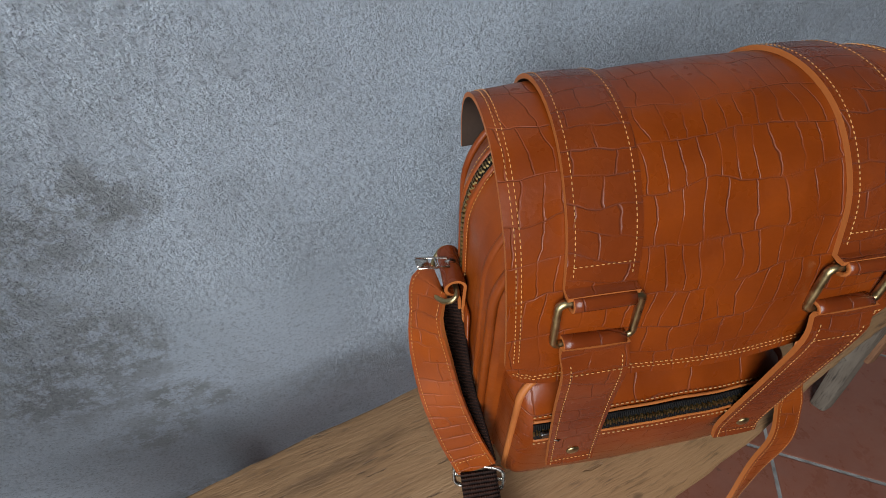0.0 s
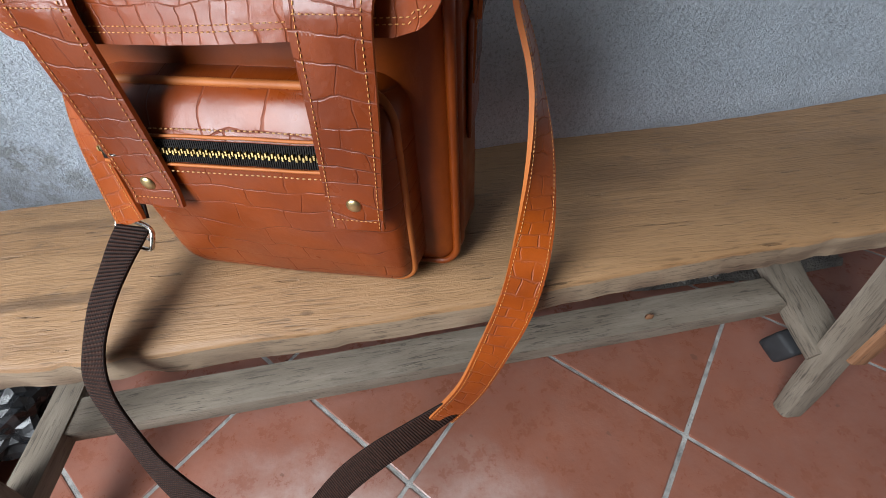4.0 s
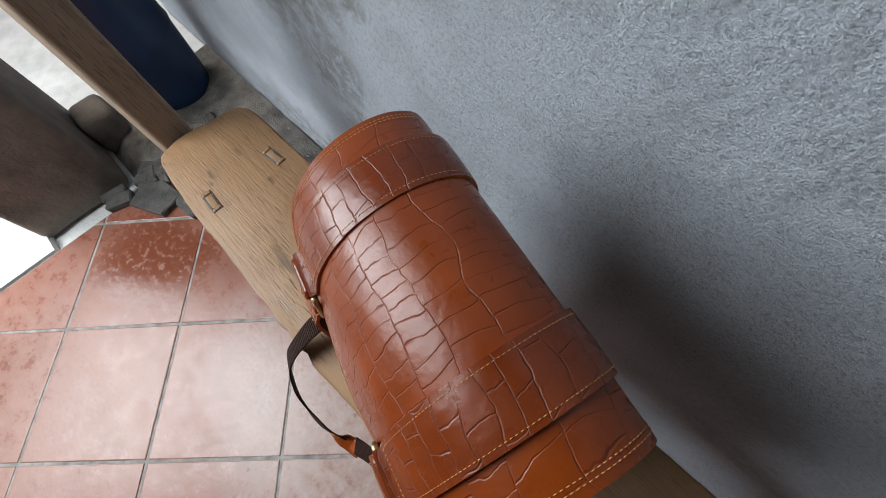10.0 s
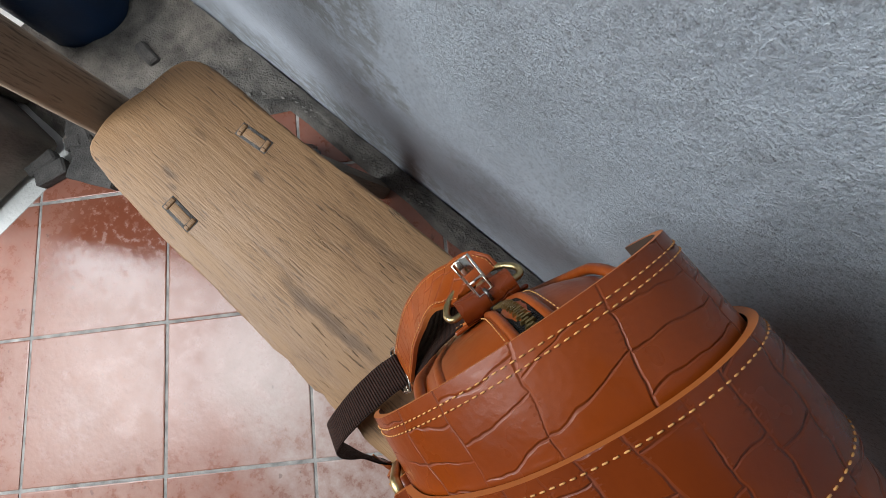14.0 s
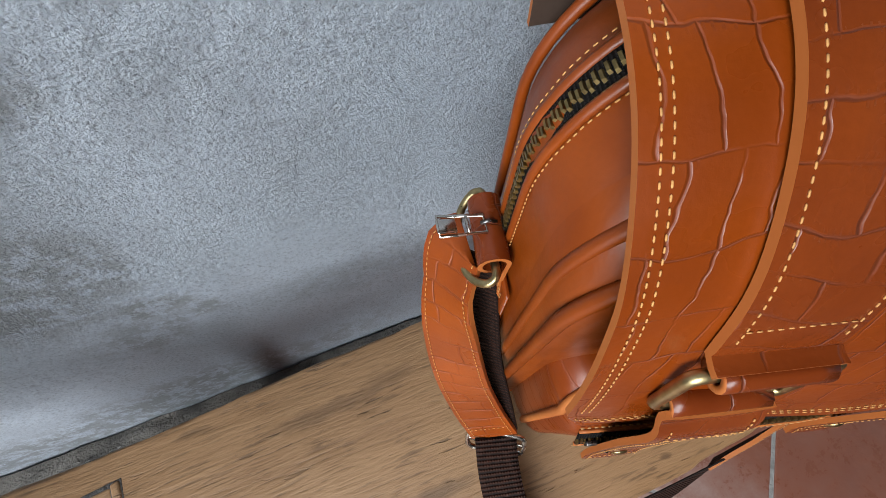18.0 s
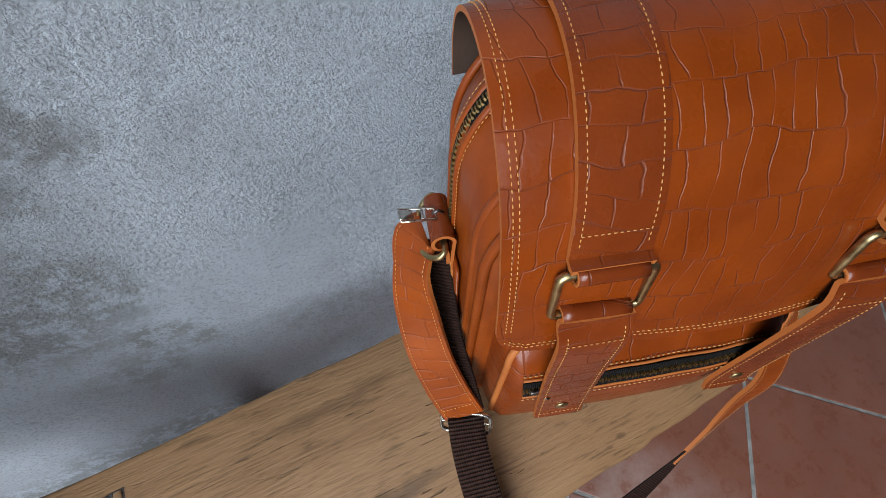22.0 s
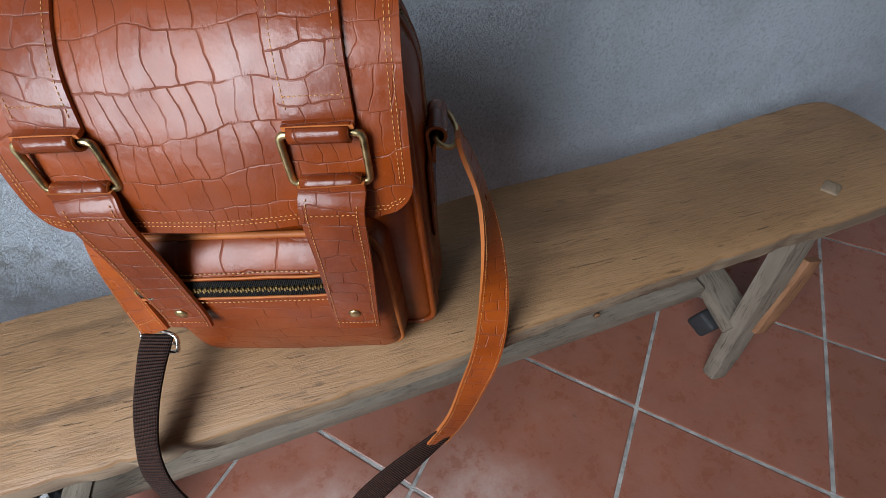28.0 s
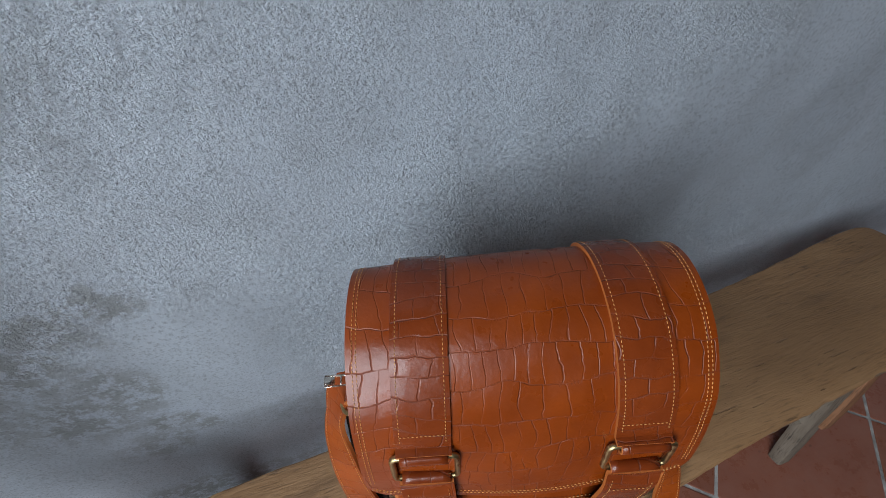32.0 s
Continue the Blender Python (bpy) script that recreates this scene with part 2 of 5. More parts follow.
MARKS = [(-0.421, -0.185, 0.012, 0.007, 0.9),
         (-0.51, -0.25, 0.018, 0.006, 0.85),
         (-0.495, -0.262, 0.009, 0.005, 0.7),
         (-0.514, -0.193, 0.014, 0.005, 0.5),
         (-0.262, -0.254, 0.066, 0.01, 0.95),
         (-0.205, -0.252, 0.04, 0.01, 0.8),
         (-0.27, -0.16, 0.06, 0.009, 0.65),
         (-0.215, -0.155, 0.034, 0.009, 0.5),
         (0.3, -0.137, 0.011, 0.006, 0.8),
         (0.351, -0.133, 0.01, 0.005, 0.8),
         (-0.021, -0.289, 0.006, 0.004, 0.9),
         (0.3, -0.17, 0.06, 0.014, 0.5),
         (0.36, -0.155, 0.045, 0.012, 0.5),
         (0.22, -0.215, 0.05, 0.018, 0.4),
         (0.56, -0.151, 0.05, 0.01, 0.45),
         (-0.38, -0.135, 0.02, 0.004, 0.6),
         # broad dark patches right of the bag: staining and its shadow, painted in
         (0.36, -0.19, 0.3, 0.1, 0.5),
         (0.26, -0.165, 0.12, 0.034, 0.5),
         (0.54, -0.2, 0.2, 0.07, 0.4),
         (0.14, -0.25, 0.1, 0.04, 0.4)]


def wood(name, light, mid, dark, axis=0, grain=1.0, rough=0.7, relief=1.0, marks=False):
    m, nt, b = mat(name, rough)
    s = [26.0, 26.0, 26.0]
    s[axis] = 3.2
    v = warped(nt, coords(nt), 3.0, 0.018)
    mp = nt.nodes.new("ShaderNodeMapping")
    mp.inputs["Scale"].default_value = [k * grain for k in s]
    nt.links.new(v, mp.inputs[0])
    st = noise_tex(nt, mp.outputs[0], 1.0, 7.0, 0.65, 0.6)
    s2 = [420.0, 420.0, 420.0]
    s2[axis] = 34.0
    mp2 = nt.nodes.new("ShaderNodeMapping")
    mp2.inputs["Scale"].default_value = s2
    nt.links.new(v, mp2.inputs[0])
    fib = noise_tex(nt, mp2.outputs[0], 1.0, 5.0, 0.65, 0.3)
    c = ramp(nt, st.outputs["Fac"], [(0.28, dark), (0.47, mid), (0.72, light)])
    uneven = ramp(nt, noise_tex(nt, coords(nt), 17.0, 4.0, 0.65).outputs["Fac"], [(0.38, grey(0.12)), (0.62, grey(0.95))])
    c = mix(nt, calc(nt, "MULTIPLY", uneven, 0.3), c, tuple(k * f for k, f in zip(mid, (0.80, 0.74, 0.68))))
    c = mix(nt, calc(nt, "MULTIPLY", uneven, ramp(nt, fib.outputs["Fac"], [(0.37, grey(0.85)), (0.48, grey(0))])), c, tuple(k * 0.42 for k in dark))
    big = noise_tex(nt, coords(nt, scale=(1, 2.2, 2.2) if axis == 0 else (2.2, 1, 2.2)), 5.5, 5.0, 0.6)
    c = mix(nt, ramp(nt, big.outputs["Fac"], [(0.56, grey(0)), (0.76, grey(0.28))]), c, tuple(k * 0.5 for k in mid))
    s3 = [190.0, 190.0, 190.0]
    s3[axis] = 17.0
    mp3 = nt.nodes.new("ShaderNodeMapping")
    mp3.inputs["Scale"].default_value = s3
    nt.links.new(v, mp3.inputs[0])
    chk = noise_tex(nt, mp3.outputs[0], 1.0, 4.0, 0.55, 0.2)
    check = ramp(nt, chk.outputs["Fac"], [(0.315, grey(1)), (0.345, grey(0))])
    patchy = noise_tex(nt, coords(nt), 7.0, 3.0)
    check = calc(nt, "MULTIPLY", check, ramp(nt, patchy.outputs["Fac"], [(0.40, grey(0.1)), (0.58, grey(1))]))
    c = mix(nt, calc(nt, "MULTIPLY", check, 0.6), c, tuple(k * 0.3 for k in dark))
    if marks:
        # knots and old oil stains of this plank, and painted shade beside the bag
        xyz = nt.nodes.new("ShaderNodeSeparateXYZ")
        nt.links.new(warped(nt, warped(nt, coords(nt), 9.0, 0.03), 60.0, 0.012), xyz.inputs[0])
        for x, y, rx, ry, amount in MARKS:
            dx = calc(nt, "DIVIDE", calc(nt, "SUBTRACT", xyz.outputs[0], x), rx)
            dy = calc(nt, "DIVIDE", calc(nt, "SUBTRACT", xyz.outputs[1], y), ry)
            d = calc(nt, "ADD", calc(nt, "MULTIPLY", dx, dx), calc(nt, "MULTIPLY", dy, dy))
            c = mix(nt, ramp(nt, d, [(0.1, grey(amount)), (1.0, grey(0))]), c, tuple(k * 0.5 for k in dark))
    nt.links.new(c, b.inputs["Base Color"])
    nrm = bump(nt, fib.outputs["Fac"], 0.5 * relief, 0.0012)
    nrm = bump(nt, st.outputs["Fac"], 0.35 * relief, 0.003, nrm)
    nrm = bump(nt, calc(nt, "SUBTRACT", 1.0, check), 0.6 * relief, 0.0025, nrm)
    nt.links.new(nrm, b.inputs["Normal"])
    nt.links.new(ramp(nt, st.outputs["Fac"], [(0.3, grey(rough - 0.1)), (0.7, grey(rough + 0.1))]), b.inputs["Roughness"])
    return m


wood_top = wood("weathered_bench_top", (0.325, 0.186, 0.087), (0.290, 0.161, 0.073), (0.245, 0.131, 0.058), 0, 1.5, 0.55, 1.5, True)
wood_edge = wood("weathered_bench_edge", (0.30, 0.22, 0.145), (0.21, 0.15, 0.095), (0.11, 0.075, 0.05), 0, 1.4, 0.8, 1.3)
wood_grey = wood("grey_weathered_timber", (0.27, 0.225, 0.175), (0.18, 0.145, 0.108), (0.09, 0.07, 0.05), 0, 1.1, 0.8)
wood_post = wood("pale_post_timber", (0.38, 0.295, 0.215), (0.29, 0.215, 0.15), (0.15, 0.105, 0.07), 2, 0.7, 0.8)
wood_red = wood("reddish_offcut_timber", (0.33, 0.16, 0.08), (0.24, 0.11, 0.05), (0.12, 0.05, 0.03), 0, 1.0, 0.7)


def plaster():
    m, nt, b = mat("rough_blue_grey_plaster", 0.75)
    v = geo_position(nt)
    broad = noise_tex(nt, v, 2.6, 5.0, 0.6)
    mid = noise_tex(nt, v, 11.0, 6.0, 0.65)
    grit = noise_tex(nt, v, 265.0, 6.0, 0.76)
    grit2 = noise_tex(nt, v, 560.0, 3.0, 0.5)
    pits = noise_tex(nt, v, 48.0, 4.0, 0.7)
    c = mix(nt, ramp(nt, broad.outputs["Fac"], [(0.35, grey(0)), (0.65, grey(1))]), (0.57, 0.625, 0.70), (0.675, 0.735, 0.81))
    c = mix(nt, ramp(nt, mid.outputs["Fac"], [(0.30, grey(0.30)), (0.55, grey(0))]), c, (0.27, 0.27, 0.27))
    # the grit's shading is put into the colour too: dark hollows, pale crests
    c = mix(nt, ramp(nt, grit.outputs["Fac"], [(0.38, grey(0.62)), (0.50, grey(0))]), c, (0.27, 0.30, 0.34))
    c = mix(nt, ramp(nt, grit2.outputs["Fac"], [(0.52, grey(0)), (0.64, grey(0.42))]), c, (0.78, 0.82, 0.86))
    # damp patches with worn edges, on the stretch behind the bench's near end
    xyz = nt.nodes.new("ShaderNodeSeparateXYZ")
    nt.links.new(warped(nt, warped(nt, v, 6.0, 0.10), 26.0, 0.05), xyz.inputs[0])

    def blot(x, z, rx, rz, amount):
        dx = calc(nt, "DIVIDE", calc(nt, "SUBTRACT", xyz.outputs[0], x), rx)
        dz = calc(nt, "DIVIDE", calc(nt, "SUBTRACT", xyz.outputs[2], z), rz)
        d = calc(nt, "ADD", calc(nt, "MULTIPLY", dx, dx), calc(nt, "MULTIPLY", dz, dz))
        return ramp(nt, d, [(0.15, grey(amount)), (0.95, grey(0))])

    stain = None
    for x, z, rx, rz, amount in STAINS:
        k = blot(x, z, rx, rz, amount)
        stain = k if stain is None else calc(nt, "MAXIMUM", stain, k)
    speck = ramp(nt, noise_tex(nt, v, 36.0, 9.0, 0.8).outputs["Fac"], [(0.455, grey(0.05)), (0.52, grey(1))])
    c = mix(nt, calc(nt, "MULTIPLY", stain, speck), c, (0.215, 0.21, 0.195))
    c = mix(nt, ramp(nt, pits.outputs["Fac"], [(0.26, grey(0.5)), (0.33, grey(0))]), c, (0.16, 0.16, 0.165))
    nt.links.new(c, b.inputs["Base Color"])
    h = calc(nt, "ADD", calc(nt, "MULTIPLY", grit.outputs["Fac"], 1.0), calc(nt, "MULTIPLY", grit2.outputs["Fac"], 0.45))
    calm = ramp(nt, noise_tex(nt, v, 1.9, 2.0).outputs["Fac"], [(0.40, grey(0.8)), (0.6, grey(1))])
    sep = nt.nodes.new("ShaderNodeSeparateXYZ")
    nt.links.new(warped(nt, v, 9.0, 0.05), sep.inputs[0])
    plinth = ramp(nt, sep.outputs[2], [(0.22, grey(0.3)), (0.33, grey(1))])
    nrm = bump(nt, calc(nt, "MULTIPLY", h, calc(nt, "MULTIPLY", calm, plinth)), 1.0, 0.0105)
    nrm = bump(nt, mid.outputs["Fac"], 0.5, 0.012, nrm)
    nrm = bump(nt, ramp(nt, pits.outputs["Fac"], [(0.24, grey(0)), (0.33, grey(1))]), 0.5, 0.002, nrm)
    nt.links.new(nrm, b.inputs["Normal"])
    return m


def terracotta():
    m, nt, b = mat("terracotta_tile", 0.45)
    v = geo_position(nt)
    oi = nt.nodes.new("ShaderNodeObjectInfo")
    n = noise_tex(nt, v, 9.0, 6.0, 0.65)
    f = noise_tex(nt, v, 70.0, 5.0, 0.6)
    c = mix(nt, ramp(nt, n.outputs["Fac"], [(0.3, grey(0)), (0.7, grey(1))]), (0.172, 0.051, 0.025), (0.228, 0.074, 0.038))
    c = mix(nt, calc(nt, "MULTIPLY", oi.outputs["Random"], 0.4), c, (0.30, 0.105, 0.07))
    c = mix(nt, ramp(nt, f.outputs["Fac"], [(0.62, grey(0)), (0.75, grey(0.35))]), c, (0.15, 0.05, 0.03))
    # lime dust, thicker on some tiles
    d = noise_tex(nt, v, 24.0, 9.0, 0.75)
    xyz = nt.nodes.new("ShaderNodeSeparateXYZ")
    nt.links.new(warped(nt, v, 3.0, 0.3), xyz.inputs[0])
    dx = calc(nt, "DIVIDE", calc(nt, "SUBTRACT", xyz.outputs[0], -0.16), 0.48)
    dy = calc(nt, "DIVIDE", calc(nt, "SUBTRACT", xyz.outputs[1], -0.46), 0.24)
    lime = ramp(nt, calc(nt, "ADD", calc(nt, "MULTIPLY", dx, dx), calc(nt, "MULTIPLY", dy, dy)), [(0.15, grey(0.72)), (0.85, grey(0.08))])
    # a broad area nearer the doorway, mixed paler and pinker
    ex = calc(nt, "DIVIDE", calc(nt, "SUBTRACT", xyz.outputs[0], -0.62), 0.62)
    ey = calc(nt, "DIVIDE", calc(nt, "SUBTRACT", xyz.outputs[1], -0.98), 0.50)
    pink_area = ramp(nt, calc(nt, "ADD", calc(nt, "MULTIPLY", ex, ex), calc(nt, "MULTIPLY", ey, ey)), [(0.2, grey(0.40)), (1.1, grey(0.0))])
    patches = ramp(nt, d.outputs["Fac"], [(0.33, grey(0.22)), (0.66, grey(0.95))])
    c = mix(nt, calc(nt, "MULTIPLY", patches, pink_area), c, (0.50, 0.30, 0.235))
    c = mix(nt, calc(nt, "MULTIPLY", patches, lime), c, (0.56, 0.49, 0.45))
    # a damp patch near the threshold, with dry spots in it
    wx = calc(nt, "DIVIDE", calc(nt, "SUBTRACT", xyz.outputs[0], -0.84), 0.20)
    wy = calc(nt, "DIVIDE", calc(nt, "SUBTRACT", xyz.outputs[1], -0.50), 0.17)
    damp = ramp(nt, calc(nt, "ADD", calc(nt, "MULTIPLY", wx, wx), calc(nt, "MULTIPLY", wy, wy)), [(0.2, grey(1)), (1.1, grey(0))])
    spots = noise_tex(nt, v, 60.0, 4.0, 0.6)
    damp = calc(nt, "MULTIPLY", damp, ramp(nt, spots.outputs["Fac"], [(0.38, grey(0.1)), (0.50, grey(1))]))
    c = mix(nt, calc(nt, "MULTIPLY", damp, 0.75), c, (0.155, 0.040, 0.018))
    # small chips and splashes of old mortar
    chip = noise_tex(nt, v, 38.0, 2.0, 0.5)
    c = mix(nt, ramp(nt, chip.outputs["Fac"], [(0.715, grey(0)), (0.735, grey(0.55))]), c, (0.10, 0.045, 0.03))
    nt.links.new(c, b.inputs["Base Color"])
    rough = ramp(nt, d.outputs["Fac"], [(0.35, grey(0.20)), (0.65, grey(0.46))])
    nt.links.new(mix(nt, damp, rough, grey(0.12)), b.inputs["Roughness"])
    nrm = bump(nt, n.outputs["Fac"], 0.25, 0.006)
    nrm = bump(nt, f.outputs["Fac"], 0.2, 0.0012, nrm)
    nt.links.new(nrm, b.inputs["Normal"])
    return m


STAINS = [(-0.355, 0.638, 0.057, 0.038, 0.64), (-0.406, 0.613, 0.052, 0.057, 0.6), (-0.449, 0.673, 0.052, 0.076, 0.48), (-0.475, 0.563, 0.061, 0.085, 0.6), (-0.423, 0.483, 0.061, 0.067, 0.56), (-0.475, 0.443, 0.061, 0.076, 0.6), (-0.406, 0.378, 0.057, 0.048, 0.64), (-0.381, 0.328, 0.044, 0.033, 0.56), (-0.458, 0.323, 0.061, 0.057, 0.48), (-0.398, 0.793, 0.035, 0.067, 0.32), (-0.543, 0.563, 0.07, 0.171, 0.48), (-0.286, 0.843, 0.044, 0.114, 0.2), (0.305, 0.283, 0.174, 0.057, 0.24), (-0.638, 0.08, 0.522, 0.095, 0.6), (-0.166, 0.3, 0.261, 0.048, 0.24)]
wall_mat = plaster()
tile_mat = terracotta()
grout = plain("grey_grout", (0.32, 0.305, 0.285), 0.9, 0, 0.55, 30, 0.5, 0.004)
concrete = plain("brown_stained_concrete", (0.20, 0.165, 0.135), 0.85, 0, 0.5, 9, 0.6, 0.01)
pale_concrete = plain("pale_outdoor_concrete", (0.62, 0.62, 0.60), 0.85, 0, 0.2, 14, 0.5, 0.006)
white_wall = plain("white_limewash", (0.66, 0.68, 0.70), 0.8, 0, 0.15, 8, 0.3, 0.004)
soot = plain("dark_rubble", (0.085, 0.078, 0.072), 0.8, 0, 0.6, 25, 0.6, 0.006)
rubble_grit = plain("grey_rubble_crumbs", (0.24, 0.225, 0.205), 0.9, 0, 0.6, 60, 0.6, 0.003)
# unseen walls and ceiling are dark so that they bounce little fill light
dim_wall = plain("dark_unseen_wall", (0.15, 0.15, 0.15), 0.85, 0, 0.2, 8, 0.3, 0.004)
dim_ceiling = plain("dark_unseen_ceiling", (0.10, 0.075, 0.055), 0.8, 0, 0.3, 12, 0.3, 0.004)
soil = plain("damp_soil", (0.16, 0.145, 0.128), 0.9, 0, 0.6, 22, 0.9, 0.008)
blue_plastic = plain("blue_plastic", (0.006, 0.028, 0.08), 0.4, 0, 0.3, 12, 0.15, 0.003)
black_plastic = plain("black_plastic_sheet", (0.016, 0.016, 0.017), 0.28, 0, 0.4, 30, 0.2, 0.002)
cement = plain("dried_white_cement", (0.55, 0.53, 0.48), 0.9, 0, 0.35, 40, 0.8, 0.006)
blue_rim = plain("bright_blue_plastic", (0.05, 0.16, 0.45), 0.4)

# ---- mesh helpers ----


def link_mesh(name, bm, mats, parent=None, smooth=True):
    me = bpy.data.meshes.new(name)
    bmesh.ops.recalc_face_normals(bm, faces=bm.faces)
    bm.to_mesh(me)
    bm.free()
    for m in (mats if isinstance(mats, (list, tuple)) else [mats]):
        me.materials.append(m)
    if smooth:
        for p in me.polygons:
            p.use_smooth = True
    ob = new(name, me)
    ob.parent = parent
    return ob


def part(name, bm, mats, parent, label="", smooth=True):
    ob = link_mesh(name, bm, mats, parent, smooth)
    if label:
        ob["label"] = label
    return ob


def root(name, m, label, category, group="", kind=""):
    ob = new(name)
    ob.empty_display_size = 0.05
    ob.matrix_world = m
    return tagged(ob, label, category, group, kind)


def sharp(ob, degrees=35):
    me = ob.data
    me.set_sharp_from_angle(angle=radians(degrees))
    return ob


def box(size, at=(0, 0, 0), bevel=0.004, segs=2, rot=(0, 0, 0), bm=None, taper=1.0):
    bm = bm or bmesh.new()
    made = bmesh.ops.create_cube(bm, size=1.0)["verts"]
    for v in made:
        k = taper if v.co.z > 0 else 1.0
        v.co = Vector((v.co.x * size[0] * k, v.co.y * size[1] * k, v.co.z * size[2]))
    if bevel:
        edges = {e for v in made for e in v.link_edges}
        res = bmesh.ops.bevel(bm, geom=list(edges), offset=bevel, segments=segs, profile=0.5, affect="EDGES")
        made = list({v for f in res["faces"] for v in f.verts} | {v for v in made if v.is_valid})
    bmesh.ops.transform(bm, matrix=pose(*at, *rot), verts=made)
    return bm


def spline(points, count, closed=False):
    """Points along a Catmull-Rom curve through the given ones, evenly spaced by length."""
    p = [Vector(q) for q in points]
    n = len(p)
    out = []
    spans = n if closed else n - 1
    for i in range(spans):
        if closed:
            a, b, c, d = p[i - 1], p[i], p[(i + 1) % n], p[(i + 2) % n]
        else:
            b, c = p[i], p[i + 1]
            a = p[i - 1] if i else b * 2 - c
            d = p[i + 2] if i + 2 < n else c * 2 - b
        for k in range(24):
            t = k / 24
            out.append(0.5 * (2 * b + (c - a) * t + (2 * a - 5 * b + 4 * c - d) * t * t + (3 * b - a - 3 * c + d) * t ** 3))
    out.append(out[0].copy() if closed else p[-1])
    return even(out, count)


def even(points, count):
    run = [0.0]
    for a, b in zip(points, points[1:]):
        run.append(run[-1] + (b - a).length)
    res, k = [], 0
    for i in range(count):
        s = run[-1] * i / (count - 1)
        while k < len(points) - 2 and run[k + 1] < s:
            k += 1
        span = run[k + 1] - run[k]
        res.append(points[k].lerp(points[k + 1], (s - run[k]) / span if span > 1e-9 else 0))
    return res


def length(points):
    return sum((b - a).length for a, b in zip(points, points[1:]))


def tube(points, radius, sides=8, closed=False, bm=None, caps=True):
    bm = bm or bmesh.new()
    uvl = bm.loops.layers.uv.verify()
    pts = [Vector(p) for p in points]
    if closed and (pts[0] - pts[-1]).length < 1e-6:
        pts.pop()
    n = len(pts)
    rings = []
    nrm = None
    for i, p in enumerate(pts):
        a = pts[i - 1] if (i or closed) else p
        b = pts[(i + 1) % n] if (i < n - 1 or closed) else p
        t = (b - a).normalized()
        if nrm is None:
            nrm = t.orthogonal().normalized()
        nrm = (nrm - t * nrm.dot(t)).normalized()
        side = t.cross(nrm)
        r = radius[i] if isinstance(radius, (list, tuple)) else radius
        rings.append([bm.verts.new(p + (nrm * math.cos(q) + side * math.sin(q)) * r) for q in (2 * math.pi * k / sides for k in range(sides))])
    run = 0.0
    for i in range(n if closed else n - 1):
        a, b = rings[i], rings[(i + 1) % n]
        nxt = run + (pts[(i + 1) % n] - pts[i]).length
        for k in range(sides):
            f = bm.faces.new((a[k], a[(k + 1) % sides], b[(k + 1) % sides], b[k]))
            for lp, uv in zip(f.loops, ((k, run), (k + 1, run), (k + 1, nxt), (k, nxt))):
                lp[uvl].uv = (uv[0] * 0.002, uv[1])
        run = nxt
    if caps and not closed:
        bm.faces.new(rings[0])
        bm.faces.new(rings[-1][::-1])
    return bm


def strip(points, sides, half, thick, cols=6, crown=0.0, bm=None, uv0=(0.0, 0.0)):
    """A band of leather or webbing: sides gives the way across at each point, half its half width there. Slots: 0 face, 1 edge, 2 back."""
    bm = bm or bmesh.new()
    uvl = bm.loops.layers.uv.verify()
    n = len(points)
    top, bot = [], []
    for i, p in enumerate(points):
        t = (points[min(i + 1, n - 1)] - points[max(i - 1, 0)]).normalized()
        s = Vector(sides[i] if isinstance(sides, list) else sides)
        s = (s - t * s.dot(t)).normalized()
        nr = t.cross(s).normalized()
        h = half[i] if isinstance(half, list) else half
        ra, rb = [], []
        for k in range(cols + 1):
            q = 2 * k / cols - 1
            base = p + s * (q * h) + nr * (crown * (1 - q * q))
            ra.append(bm.verts.new(base + nr * thick / 2))
            rb.append(bm.verts.new(base - nr * thick / 2))
        top.append(ra)
        bot.append(rb)
    run = 0.0
    for i in range(n - 1):
        nxt = run + (points[i + 1] - points[i]).length
        h0 = half[i] if isinstance(half, list) else half
        h1 = half[i + 1] if isinstance(half, list) else half
        for k in range(cols):
            q0, q1 = 2 * k / cols - 1, 2 * (k + 1) / cols - 1
            uvs = ((q0 * h0, run), (q1 * h0, run), (q1 * h1, nxt), (q0 * h1, nxt))
            f = bm.faces.new((top[i][k], top[i][k + 1], top[i + 1][k + 1], top[i + 1][k]))
            g = bm.faces.new((bot[i][k + 1], bot[i][k], bot[i + 1][k], bot[i + 1][k + 1]))
            g.material_index = 2
            for lp, uv in zip(f.loops, uvs):
                lp[uvl].uv = (uv[0] + uv0[0], uv[1] + uv0[1])
            for lp, uv in zip(g.loops, (uvs[1], uvs[0], uvs[3], uvs[2])):
                lp[uvl].uv = uv
        for a, b in ((bot[i][0], top[i][0]), (top[i][-1], bot[i][-1])):
            c, d = (bot[i + 1][0], top[i + 1][0]) if a is bot[i][0] else (top[i + 1][-1], bot[i + 1][-1])
            e = bm.faces.new((a, b, d, c))
            e.material_index = 1
        run = nxt
    for i in (0, n - 1):
        for k in range(cols):
            e = bm.faces.new((top[i][k], top[i][k + 1], bot[i][k + 1], bot[i][k]))
            e.material_index = 1
    return bm


def edge_line(points, sides, offset, lift):
    """A line along a strip, offset across it and lifted off its face."""
    n = len(points)
    out = []
    for i, p in enumerate(points):
        t = (points[min(i + 1, n - 1)] - points[max(i - 1, 0)]).normalized()
        s = Vector(sides[i] if isinstance(sides, list) else sides)
        s = (s - t * s.dot(t)).normalized()
        o = offset[i] if isinstance(offset, list) else offset
        out.append(p + s * o + t.cross(s).normalized() * lift)
    return out


